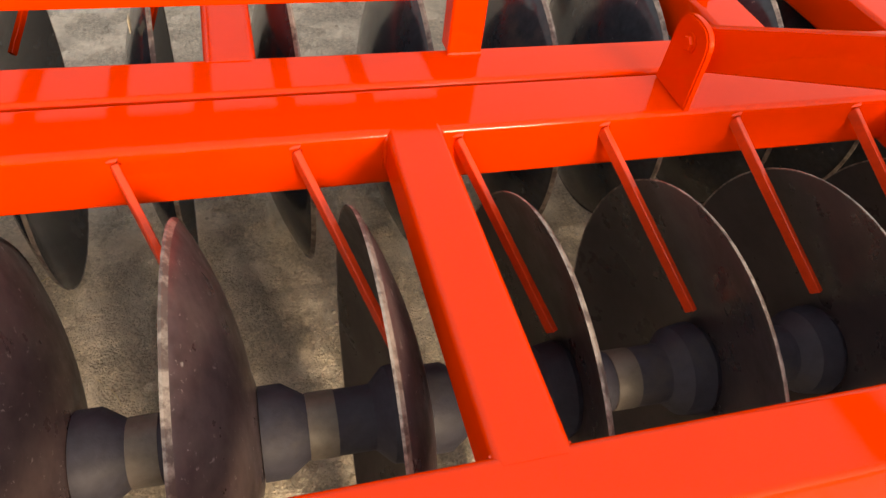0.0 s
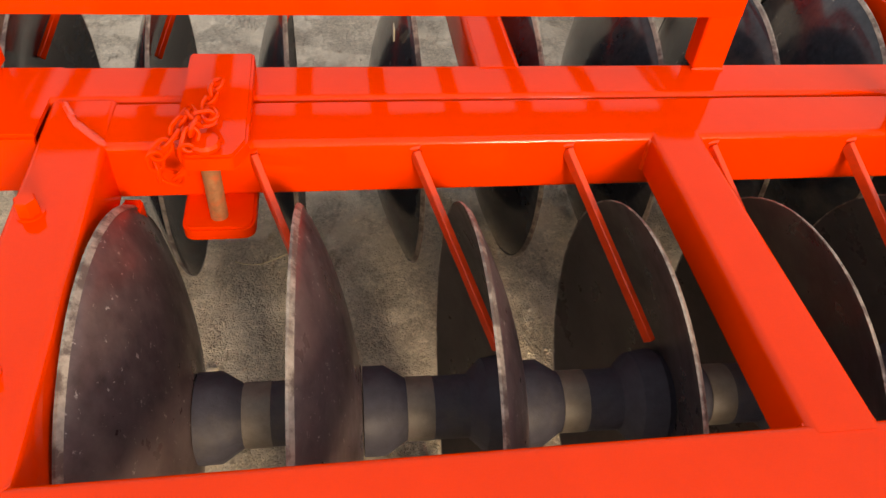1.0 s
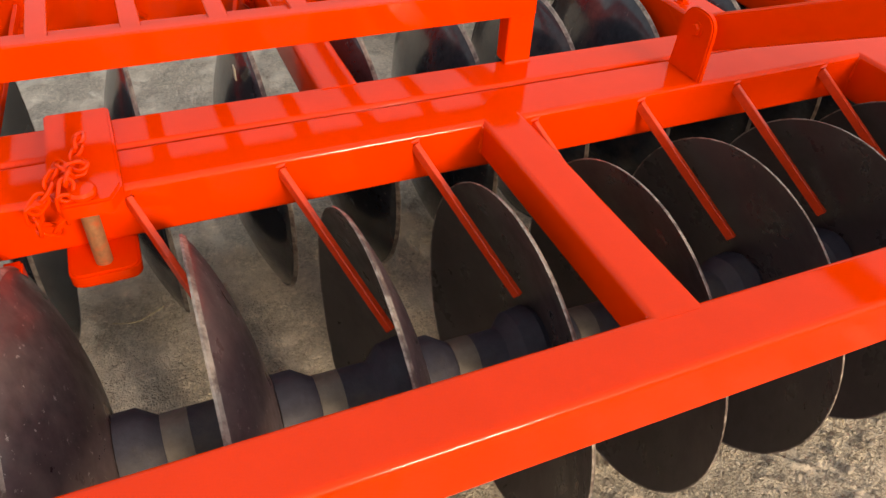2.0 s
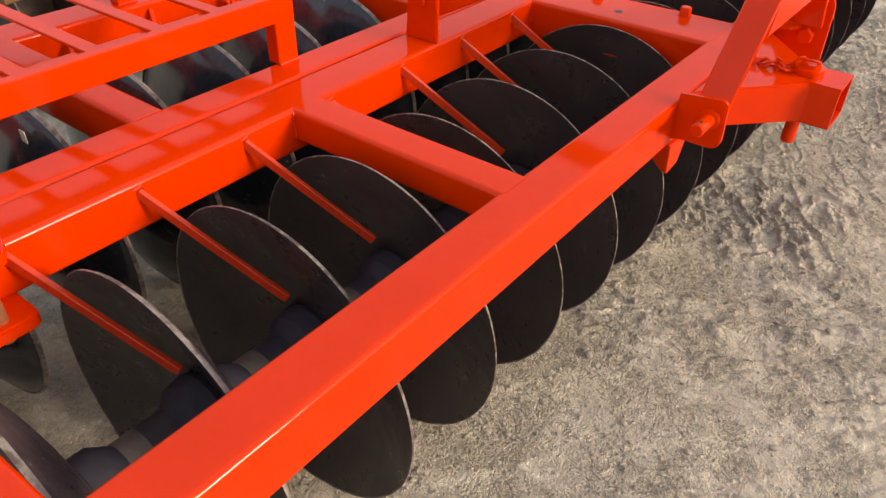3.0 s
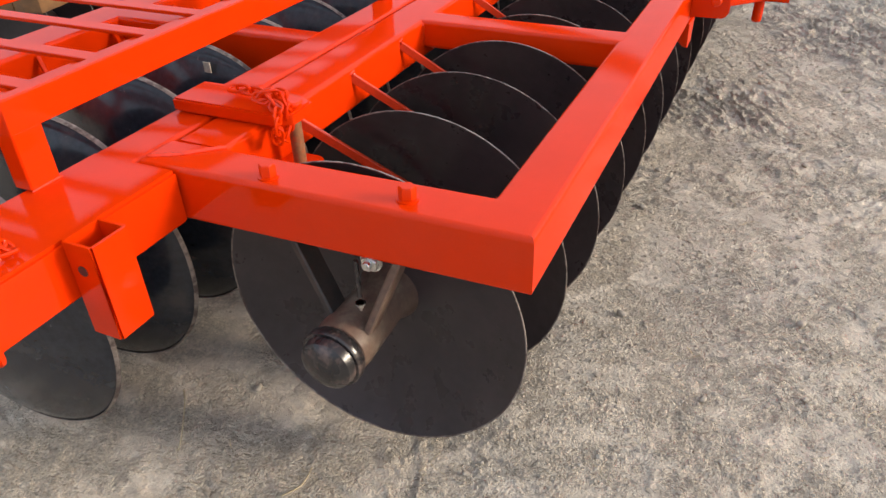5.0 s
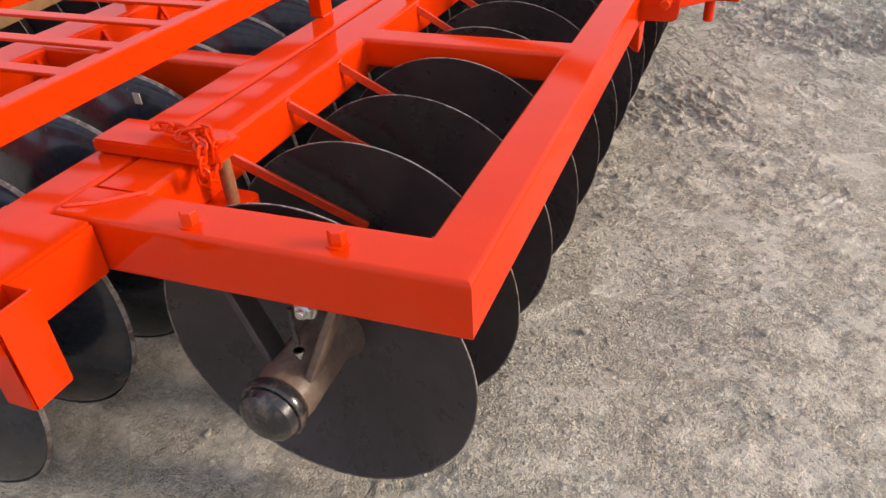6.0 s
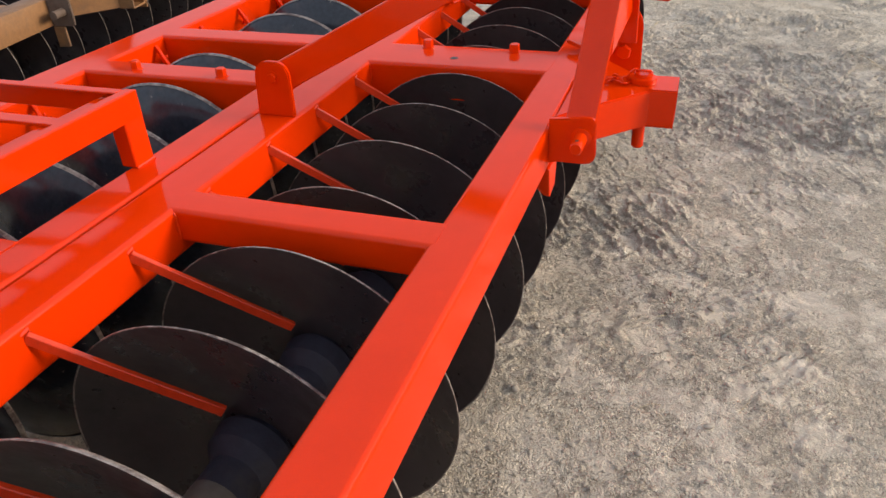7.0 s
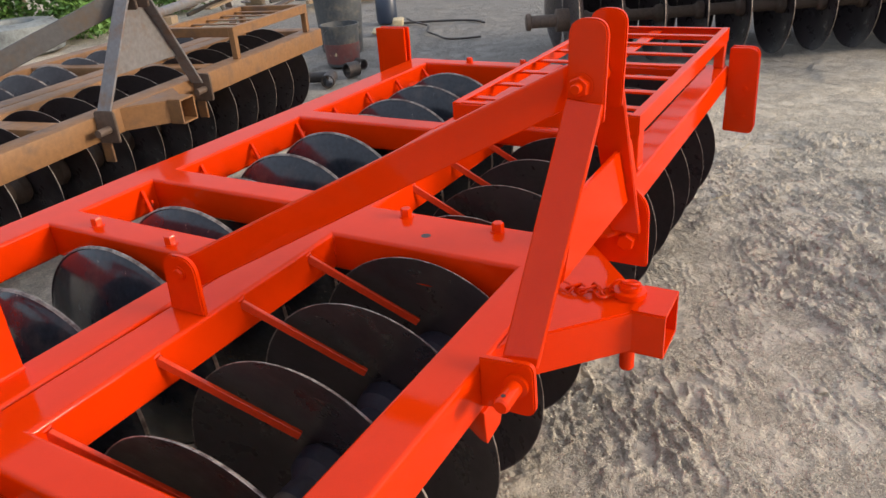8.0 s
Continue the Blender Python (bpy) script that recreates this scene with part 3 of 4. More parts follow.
bolt_on(bearing, (-0.91, 0.325, 0.478), "-z", 0.008, 0.01, 0.006, ZINC, "zinc grease nipple", "grease_nipple")
for bx, by in ((-0.885, 0.228), (-0.904, 0.488)):
    bolt_on(harrow, (bx, by, TOP), "z", 0.015, 0.026)
for at in ((1.126, 0.222, TOP), (1.126, 0.5, TOP), (0.757, 1.325, TOP), (0.745, 1.01, TOP), (2.98, 0.95, TOP), (2.98, 1.25, TOP)):
    bolt_on(harrow, at, "z", 0.016, 0.026)
# hangers of the inner bearings
for x0, yc, name in ((1.04, FRONT_Y, "bearing_hanger"), (0.735, REAR_Y, "bearing_hanger"), (2.89, FRONT_Y, "bearing_hanger"), (-1.2, REAR_Y, "bearing_hanger")):
    bm = bar((x0, yc - 0.12, LOW - 0.001), (x0, yc - 0.035, AXLE_Z + 0.04), 0.05, 0.016, 0.002, up=(0, 1, 0.4))
    bar((x0, yc + 0.12, LOW - 0.001), (x0, yc + 0.035, AXLE_Z + 0.04), 0.05, 0.016, 0.002, bm, up=(0, 1, -0.4))
    part(name, bm, HOUSING, harrow)

# locking block with its pin and chain
lock = new("locking_bracket")
lock.parent = harrow
lock["label"] = "orange locking bracket with a rusty pin and a chain"
part("top_plate", plate(rounded([(-0.738, 0.844), (-0.634, 0.844), (-0.63, 0.6), (-0.648, 0.562), (-0.716, 0.562), (-0.735, 0.6)], 0.005, 2), 0.028, Matrix.Translation((0, 0, TOP + 0.002)), 0.004), PAINT, lock)
part("lower_plate", plate(rounded([(-0.742, 0.76), (-0.632, 0.76), (-0.632, 0.553), (-0.74, 0.553)], [0, 0, 0.022, 0.022], 5), 0.026, Matrix.Translation((0, 0, 0.575)), 0.004), PAINT, lock)
pin_up = Matrix.Translation((-0.686, 0.583, 0)) @ Matrix.Rotation(-math.pi / 2, 4, "Y")
part("pin", lathe([(0.56, 0), (0.56, 0.012), (0.565, 0.0135), (0.732, 0.0135), (0.732, 0)], 24, pin_up), PINRUST, lock, "rusty steel pin with paint traces")
part("pin_head", lathe([(0.732, 0), (0.732, 0.02), (0.738, 0.021), (0.743, 0.018), (0.743, 0.0)], 24, pin_up), PAINT, lock)
chain([(-0.682, 0.73, 0.746), (-0.684, 0.69, 0.748), (-0.69, 0.655, 0.75), (-0.68, 0.625, 0.752), (-0.7, 0.61, 0.758), (-0.715, 0.64, 0.752), (-0.72, 0.61, 0.752), (-0.735, 0.58, 0.744),
       (-0.755, 0.57, 0.725), (-0.757, 0.573, 0.695), (-0.735, 0.577, 0.68), (-0.715, 0.577, 0.70), (-0.71, 0.572, 0.735), (-0.7, 0.59, 0.758), (-0.695, 0.615, 0.756)], lock, PAINT, pitch=0.0215, seed=4)

# socket stub and eye on the projecting end
part("socket", hollow((-1.197, 0.596, 0.527), (-1.122, 0.66, 0.703), 2, 0.006), PAINT, harrow, "open-topped orange square socket")
part("socket_floor", box((-1.19, 0.603, 0.54), (-1.129, 0.653, 0.546), 0), DARK, harrow)
part("eye_plate", plate(rounded([(0.655, 0.573), (0.69, 0.573), (0.69, 0.62), (0.655, 0.62)], [0.016, 0.016, 0, 0]), 0.012, Matrix.Translation((-1.352, 0, 0)) @ YZ), PAINT, harrow)
part("eye_hole", lathe([(-1.3528, 0), (-1.3528, 0.0065), (-1.352, 0.0065)], 14, Matrix.Translation((0, 0.6725, 0.59))), DARK, harrow)
part("bolt_hole", lathe([(-1.1982, 0), (-1.1982, 0.0095), (-1.197, 0.0095)], 16, Matrix.Translation((0, 0.63, 0.655))), DARK, harrow)
chain([(-1.31, 0.72, 0.708), (-1.27, 0.74, 0.708), (-1.24, 0.72, 0.71), (-1.255, 0.695, 0.711), (-1.29, 0.70, 0.716)], harrow, PAINT, seed=8)

# trays
weight_tray(harrow, -1.10, 0.206, 0.832, 1.56, 0.802, 0.861, [-1.01 + 0.148 * k for k in range(8)], "weight_tray",
            [(0.146, 0.832), (-1.10, 0.832), (0.146, 1.518), (-1.10, 1.518)], [(0.9, 0.03)])
weight_tray(harrow, 1.675, 3.15, 0.012, 0.64, 0.81, 0.87, [1.675 + 0.11 + 0.2 * k for k in range(7)], "weight_tray",
            [(1.68, 0.015), (3.08, 0.015), (1.68, 0.64 - 0.042), (3.08, 0.64 - 0.042)], [(0.33, 0.05)])

# hitch: mast, legs, stay, lower link pins, drawbar
hitch = new("hitch")
hitch.parent = harrow
hitch["label"] = "orange three-point hitch mast with drawbar and link pins"
XC = 0.885
for sx, px in ((-1, XC - 0.062), (1, XC + 0.05)):
    part("mast_plate", plate(rounded([(-0.142, 1.10), (-0.072, 1.10), (-0.076, 1.285), (-0.148, 1.285)], [0.01, 0.01, 0.032, 0.032]), 0.013, Matrix.Translation((px, 0, 0)) @ YZ), PAINT, hitch)
    foot = XC + sx * 0.285
    part("leg", bar((px + 0.0065 + sx * 0.004, -0.107, 1.14), (foot, -0.068 - (0.03 if sx > 0 else 0), 0.705 + (0.03 if sx > 0 else 0)), 0.07, 0.013, 0.003, up=(1, 0, 0.3)), PAINT, hitch)
    cx = XC + sx * 0.31
    outline = [(0.0, 0.61), (0.0, 0.722), (-0.108, 0.732), (-0.112, 0.615), (-0.02, 0.615)] if sx < 0 else [(0.0, 0.635), (0.0, 0.72), (-0.09, 0.86), (-0.145, 0.80), (-0.148, 0.635)]
    part("link_plate", plate(rounded(outline, [0, 0, 0.02, 0.03, 0.01]), 0.016, Matrix.Translation((cx - 0.008, 0, 0)) @ YZ), PAINT, hitch)
    if sx > 0:
        part("link_gusset", plate([(-0.01, 0.075), (0.02, 0.0), (0.01, -0.1), (-0.05, -0.06), (-0.07, 0.02)], 0.012, Matrix.Translation((cx, 0, TOP + 0.018)), 0.002), PAINT, hitch)
    bm = bmesh.new()
    for dx, y, z in ((-0.003, -0.004, LOW), (0.1, -0.004, LOW), (0.0, -0.006, 0.514), (0.06, -0.006, 0.522), (0.004, 0.012, 0.516), (-0.003, 0.085, LOW), (0.075, 0.06, LOW)):
        bm.verts.new((cx - sx * dx, y, z - 0.0005))
    bmesh.ops.convex_hull(bm, input=bm.verts)
    bmesh.ops.bevel(bm, geom=list(bm.edges), offset=0.002, segments=1, affect="EDGES")
    part("lower_gusset", bm, PAINT, hitch)
    if sx < 0:
        part("link_pin", lathe([(-0.075, 0), (-0.075, 0.012), (-0.07, 0.0155), (-0.012, 0.0155), (-0.01, 0.024), (0.0, 0.024), (0.0, 0)], 24, Matrix.Translation((cx - 0.006, -0.076, 0.684))), PAINT, hitch)
        part("pin_hole", lathe([(-0.0005, 0), (-0.0005, 0.0045), (0, 0.0045)], 12, Matrix.Translation((cx - 0.066, -0.076, 0.7)) @ Matrix.Rotation(-math.pi / 2, 4, "Y")), DARK, hitch)
    else:
        bolt_on(hitch, (cx - 0.008, -0.097, 0.702), "-x", 0.022, 0.02, 0.0)
        part("link_pin", lathe([(0.0, 0), (0.0, 0.0155), (0.07, 0.0155), (0.075, 0.012), (0.075, 0)], 24, Matrix.Translation((cx + 0.008, -0.075, 0.66))), PAINT, hitch)
part("mast_web", plate([(0.688, 0.84), (1.19, 0.84), (1.11, 0.985), (0.762, 0.985)], 0.01, Matrix.Translation((0, -0.118, 0)) @ XZ, 0.002), PAINT, hitch)
part("bolt_hole", lathe([(TOP + 0.0012, 0), (TOP + 0.0012, 0.0125), (TOP - 0.001, 0.0125)], 16, Matrix.Translation((1.035, 0.385, 0)) @ Matrix.Rotation(-math.pi / 2, 4, "Y")), DARK, harrow)
bolt_on(hitch, (XC - 0.062, -0.099, 1.168), "-x", 0.02, 0.016, 0.012)
part("top_pin_tube", lathe([(XC - 0.049, 0), (XC - 0.049, 0.02), (XC + 0.05, 0.02), (XC + 0.05, 0)], 20, Matrix.Translation((0, -0.1, 1.168))), PAINT, hitch)
part("stay_bar", bar((0.518, 0.68, 0.787), (XC - 0.01, -0.08, 1.165), 0.014, 0.075, 0.003), PAINT, hitch)
part("stay_lug", plate(rounded([(0.632, TOP), (0.735, TOP), (0.725, 0.84), (0.63, 0.84)], [0, 0, 0.042, 0.042]), 0.014, Matrix.Translation((0.497, 0, 0)) @ YZ), PAINT, hitch)
bolt_on(hitch, (0.497, 0.676, 0.8), "-x", 0.013, 0.009)
part("drawbar", plate([(0.64, 0.0), (1.17, 0.0), (1.148, -0.025), (1.0, -0.15), (0.983, -0.205), (0.87, -0.205), (0.72, -0.063)], 0.097, Matrix.Translation((0, 0, 0.602)), 0.004), PAINT, hitch)
part("drawbar_socket", hollow((0.866, -0.268, 0.599), (0.986, -0.196, TOP + 0.002), 1, 0.008), PAINT, hitch)
dp = Matrix.Translation((0.93, -0.178, 0)) @ Matrix.Rotation(-math.pi / 2, 4, "Y")
part("drawbar_pin", lathe([(0.515, 0), (0.515, 0.013), (0.52, 0.0165), (0.606, 0.0165), (0.606, 0)], 22, dp), PAINT, hitch)
part("pin_collar", lathe([(TOP, 0), (TOP, 0.034), (TOP + 0.014, 0.034), (TOP + 0.016, 0.024), (TOP + 0.026, 0.024), (TOP + 0.026, 0)], 26, dp), PAINT, hitch)
bm = bmesh.new()
link_mesh(bm, Matrix.Translation((0.93, -0.178, TOP + 0.03)) @ Matrix.Rotation(0.35, 4, "Y"), 0.036, 0.032, 0.004)
part("pin_ring", bm, PAINT, hitch)
chain([(0.925, -0.155, TOP + 0.03), (0.92, -0.14, TOP + 0.008), (0.9, -0.125, TOP + 0.008), (0.92, -0.105, TOP + 0.008), (0.9, -0.085, TOP + 0.008), (0.915, -0.065, TOP + 0.008), (0.9, -0.05, TOP + 0.008), (0.905, -0.03, TOP + 0.008)], harrow, PAINT, pitch=0.0215, seed=2)

# upright plates at the far end
for x0 in (X_FAR - 0.02, X_FAR + 0.025):
    part("end_bracket_plate", plate(rounded([(0.0, 0.40), (0.0, 0.785), (-0.125, 0.785), (-0.135, 0.39)], [0.01, 0.01, 0.045, 0.035]), 0.016, Matrix.Translation((x0, -0.002, 0)) @ YZ), PAINT, harrow)
    part("end_bracket_plate", plate(rounded([(1.66, 0.45), (1.66, 0.86), (1.84, 0.86), (1.84, 0.45)], 0.01), 0.016, Matrix.Translation((x0 - 0.12, 0, 0)) @ YZ), PAINT, harrow)
for bz in (0.6, 0.47):
    bolt_on(harrow, (X_FAR - 0.02, -0.085, bz), "-x", 0.012, 0.01)


# ---- the weathered ochre harrow behind ----
def old_harrow(name, label, at, turn, length, frame_mat, disc_mat, R2, pitch, tube, low, axle, count, mast):
    h = empty(name, label, "disc harrow", "", at, turn)
    depth = R2 * 0.24
    for nm, y0 in (("front_beam", 0.0), ("inner_beam", 0.6), ("inner_beam", 0.6 + tube + 0.01), ("rear_beam", 1.5)):
        part(nm, box((0, y0, low), (length, y0 + tube, low + tube), 0.01, 2), frame_mat, h)
    for cx in (0.0, length * 0.34, length * 0.66, length - tube):
        part("cross_tube", box((cx, tube, low), (cx + tube, 0.6, low + tube), 0.008, 2), frame_mat, h)
        part("cross_tube", box((cx, 0.61 + 2 * tube, low), (cx + tube, 1.5, low + tube), 0.008, 2), frame_mat, h)
    for yc, flip in ((0.34, 1.0), (1.17, -1.0)):
        d0 = s0 = None
        for k in range(count):
            m = Matrix.Translation((0.06 + pitch * k, yc, axle))
            if d0 is None:
                d0 = disc_part(h, R2, depth, flip, disc_mat, EDGE, (0.06, yc, axle), worn=0.004)
                s0 = part("spool", spool_mesh(depth * flip + 0.005, depth * flip + pitch - 0.006, 0.05), BROWN, h)
                s0.matrix_basis = m
            else:
                copy_thing(d0, m)
                if k < count - 1:
                    copy_thing(s0, m)
    t = new("weight_tray")
    t.parent = h
    for a, b in (((length - 1.15, 0.02), (length - 0.15, 0.06)), ((length - 1.15, 0.56), (length - 0.15, 0.6)), ((length - 1.15, 0.06), (length - 1.11, 0.56)), ((length - 0.19, 0.06), (length - 0.15, 0.56))):
        part("rail", box((*a, low + tube + 0.14), (*b, low + tube + 0.2), 0.003, 1), frame_mat, t)
    for a in ((length - 1.15, 0.02), (length - 0.19, 0.02), (length - 1.15, 0.56), (length - 0.19, 0.56)):
        part("leg", box((*a, low + tube), (a[0] + 0.04, a[1] + 0.04, low + tube + 0.142), 0.003, 1), frame_mat, t)
    for k in range(5):
        part("grid_bar", box((length - 1.02 + 0.18 * k, 0.06, low + tube + 0.165), (length - 0.98 + 0.18 * k, 0.56, low + tube + 0.173), 0.001, 1), frame_mat, t)
    if not mast:
        for yc in (0.34,):
            part("axle_hub", lathe([(-0.34, 0), (-0.34, 0.06), (-0.33, 0.075), (-0.3, 0.075), (-0.29, 0.055), (-0.08, 0.055), (-0.07, 0.1), (0.04, 0.1), (0.04, 0)], 28, Matrix.Translation((0, yc, axle))), BROWN, h, "greasy brown axle end")
    if mast:
        top = low + tube
        for sx in (-1, 1):
            part("mast_leg", bar((mast + sx * 0.05, -0.06, top + 0.55), (mast + sx * 0.39, -0.04, top - 0.02), 0.08, 0.014, 0.003, up=(1, 0, 0.3)), GREY, h, "bare grey flat steel leg")
            part("mast_plate", plate(rounded([(-0.11, top + 0.45), (0.0, top + 0.45), (-0.01, top + 0.68), (-0.1, top + 0.68)], 0.02), 0.014, Matrix.Translation((mast + sx * 0.045, 0, 0)) @ YZ), BROWN, h)
            part("link_plate", plate(rounded([(0.0, top - 0.13), (0.0, top + 0.03), (-0.12, top + 0.03), (-0.12, top - 0.13)], 0.02), 0.016, Matrix.Translation((mast + sx * 0.40, 0, 0)) @ YZ), BROWN, h)
            part("link_pin", lathe([(-0.08, 0), (-0.08, 0.019), (0.0, 0.019), (0, 0)], 18, Matrix.Translation((mast + sx * 0.40, -0.075, top - 0.06))), BROWN, h)
            part("lower_gusset", box((mast + sx * 0.40, -0.06, low - 0.1), (mast + sx * 0.40 + 0.014, 0.0, low), 0.003, 1), frame_mat, h)
        part("mast_web", plate([(-0.29, top + 0.16), (0.29, top + 0.16), (0.06, top + 0.5), (-0.06, top + 0.5)], 0.01, Matrix.Translation((mast, -0.03, 0)) @ XZ), GREY, h, "grey steel web plate")
        part("stay_bar", bar((mast - 0.02, 0.0, top + 0.5), (mast - 1.0, 0.72, top + 0.07), 0.014, 0.1, 0.003), STAY, h)
        part("stay_bar", bar((mast + 0.02, 0.0, top + 0.5), (mast + 1.0, 0.72, top + 0.07), 0.014, 0.1, 0.003), STAY, h)
        part("drawbar", plate([(mast - 0.22, 0.0), (mast + 0.22, 0.0), (mast + 0.06, -0.17), (mast - 0.06, -0.17)], tube - 0.01, Matrix.Translation((0, 0, low + 0.005)), 0.004), frame_mat, h)
        part("drawbar_socket", hollow((mast - 0.062, -0.25, low), (mast + 0.062, -0.171, top), 1, 0.01), frame_mat, h)
    return h


old_harrow("disc_harrow", "weathered ochre-painted disc harrow with bare grey mast and black discs", (0.19, 2.40, 0), 11.0, 4.1, OCHRE, DISC, 0.335, 0.25, 0.13, 0.5, 0.34, 16, 2.02)
old_harrow("disc_harrow", "dark oily disc harrow with large discs standing across the yard", (5.68, 1.68, 0), -60.0, 4.4, DARK, DISC, 0.42, 0.36, 0.14, 0.72, 0.42, 12, 0)


# ---- ground ----
def value_noise(x, y, seed):
    xi, yi = np.floor(x).astype(np.int64), np.floor(y).astype(np.int64)
    fx, fy = x - xi, y - yi
    fx, fy = fx * fx * (3 - 2 * fx), fy * fy * (3 - 2 * fy)

    def h(a, b):
        n = (a * 374761393 + b * 668265263 + seed * 1442695041) & 0x7FFFFFFF
        n = ((n ^ (n >> 13)) * 1274126177) & 0x7FFFFFFF
        return ((n ^ (n >> 16)) & 0xFFFF) / 65535.0
    return (h(xi, yi) * (1 - fx) + h(xi + 1, yi) * fx) * (1 - fy) + (h(xi, yi + 1) * (1 - fx) + h(xi + 1, yi + 1) * fx) * fy


def layered(x, y, seed, octaves=4, gain=0.5):
    out, a, f, total = np.zeros(np.shape(x)), 1.0, 1.0, 0.0
    for k in range(octaves):
        out = out + a * value_noise(x * f + 17.3 * k, y * f - 9.1 * k, seed + k)
        total += a
        a, f = a * gain, f * 2.07
    return out / total


def ease(v):
    u = np.clip(v, 0, 1)
    return u * u * (3 - 2 * u)


def terrace(v, sharp):
    """Level flakes of mud with short broken steps between them."""
    low = np.floor(v)
    return low + ease((v - low - 0.5) * sharp + 0.5)


def ground_height(x, y, fine=1.0):
    z = 0.028 * (value_noise(x * 0.5, y * 0.5, 1) - 0.5)
    z += 0.01 * (value_noise(x * 2.3, y * 2.3, 2) - 0.5)
    rough = np.clip(value_noise(x * 0.9 + 7, y * 0.9, 3) * 1.1 - 0.3 + 0.42 * np.clip(x - 0.2, 0, 1.8), 0.3, 1.1)
    rough = rough + 0.3 * np.exp(-((x - 2.6) ** 2) / 1.3 - (y + 0.55) ** 2 / 0.5) + 0.45 * np.clip(x - 2.8, 0, 1)
    # smooth trodden patches lie between the broken ones
    rough = rough * (0.3 + 0.85 * ease((layered(x * 2.1, y * 2.1, 90, 3) - 0.4) * 6))
    wx = x + 0.07 * layered(x * 5, y * 5, 8, 3)
    wy = y + 0.07 * layered(x * 5 + 3, y * 5, 9, 3)
    # dried flakes, broken at their edges
    z += rough * 0.0045 * terrace(9.0 * layered(3.2 * (0.5 * wx - 0.87 * wy), 6.4 * (0.87 * wx + 0.5 * wy), 40, 4, 0.6), 16.0) * fine
    # lug prints of tyres that crossed in two directions
    side = ease((value_noise(x * 1.3 + 5, y * 1.3, 17) - 0.55) * 12)
    for turn, share, seed in ((0.53, side, 50), (-1.05, 1 - side, 60)):
        c, q = math.cos(turn), math.sin(turn)
        u = c * x + q * y + 0.05 * layered(x * 7, y * 7, seed, 3)
        v = c * y - q * x + 0.05 * layered(x * 7 + 4, y * 7, seed + 3, 3)
        ridge = 1 - np.abs(2 * layered(u * 6.0, v * 19, seed + 6, 4, 0.5) - 1)
        broken = 0.4 + 0.6 * ease((layered(x * 4.5 + turn, y * 4.5, seed + 12, 3) - 0.46) * 9)
        z += rough * share * broken * 0.011 * ease((ridge - 0.88) * 18) * fine
    # clods and loose crumbs
    z += rough * 0.0055 * ease((layered(wx * 15, wy * 19, 70, 4, 0.65) - 0.58) * 16) * fine
    z += (0.35 + 0.5 * rough) * 0.006 * (layered(x * 48, y * 52, 80, 3, 0.6) - 0.5) * fine
    return z - 0.016 * rough + 0.006


def stops(lo, hi, fine_lo, fine_hi, step):
    mid = np.arange(fine_lo, fine_hi, step)
    out, s, p = [], step, fine_hi
    while p < hi:
        out.append(p)
        s *= 1.03
        p += s
    out.append(hi)
    back, s, p = [], step, fine_lo - step
    while p > lo:
        back.append(p)
        s *= 1.03
        p -= s
    back.append(lo)
    return np.concatenate([np.array(back[::-1]), mid, np.array(out)])


gx = stops(-300, 300, -1.2, 3.9, 0.0052)
gy = np.concatenate([stops(-300, 0.3, -1.4, 0.299, 0.0052), stops(0.3, 300, 0.316, 1.9, 0.016)[1:]])
GX, GY = np.meshgrid(gx, gy, indexing="ij")
wide = np.maximum(np.gradient(gx)[:, None], np.gradient(gy)[None, :])
GZ = ground_height(GX, GY, np.clip(1.5 - wide / 0.04, 0, 1))
far = np.clip((np.hypot(GX - 1, GY) - 6) / 10, 0, 1)
GZ = GZ * (1 - far)
co = np.stack([GX, GY, GZ], -1).reshape(-1, 3)
nx, ny = len(gx), len(gy)
idx = np.arange(nx * ny).reshape(nx, ny)
quads = np.stack([idx[:-1, :-1], idx[1:, :-1], idx[1:, 1:], idx[:-1, 1:]], -1).reshape(-1, 4)
gm = bpy.data.meshes.new("ground")
gm.vertices.add(len(co))
gm.vertices.foreach_set("co", co.ravel())
gm.loops.add(quads.size)
gm.loops.foreach_set("vertex_index", quads.ravel())
gm.polygons.add(len(quads))
gm.polygons.foreach_set("loop_start", np.arange(0, quads.size, 4))
gm.polygons.foreach_set("use_smooth", np.ones(len(quads), dtype=bool))
gm.update(calc_edges=True)
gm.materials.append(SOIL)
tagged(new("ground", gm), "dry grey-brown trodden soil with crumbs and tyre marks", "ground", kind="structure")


# ---- unseen walls, added to dim the low sky and its reflections ----
ADDED_WALL = material("unseen_added_wall", (0.16, 0.14, 0.11), 0.9, grain=3, amount=0.3, stain=(0.07, 0.09, 0.05), stain_scale=0.4, bump=0.3, bump_scale=8)
for nm, lo, hi in (("added_wall_south", (-26.3, -26.3, -0.1), (30, -26.0, 3.2)), ("added_wall_north", (-26.3, 26.0, -0.1), (30, 26.3, 3.2)),
                   ("added_wall_west", (-26.3, -26.0, -0.1), (-26.0, 26.0, 3.2)), ("added_wall_east", (30.0, -26.3, -0.1), (30.3, 26.3, 3.2))):
    tagged(part(nm, box(lo, hi, 0.02, 1), ADDED_WALL), "unseen dull wall added to block the low sky", "wall", kind="structure")


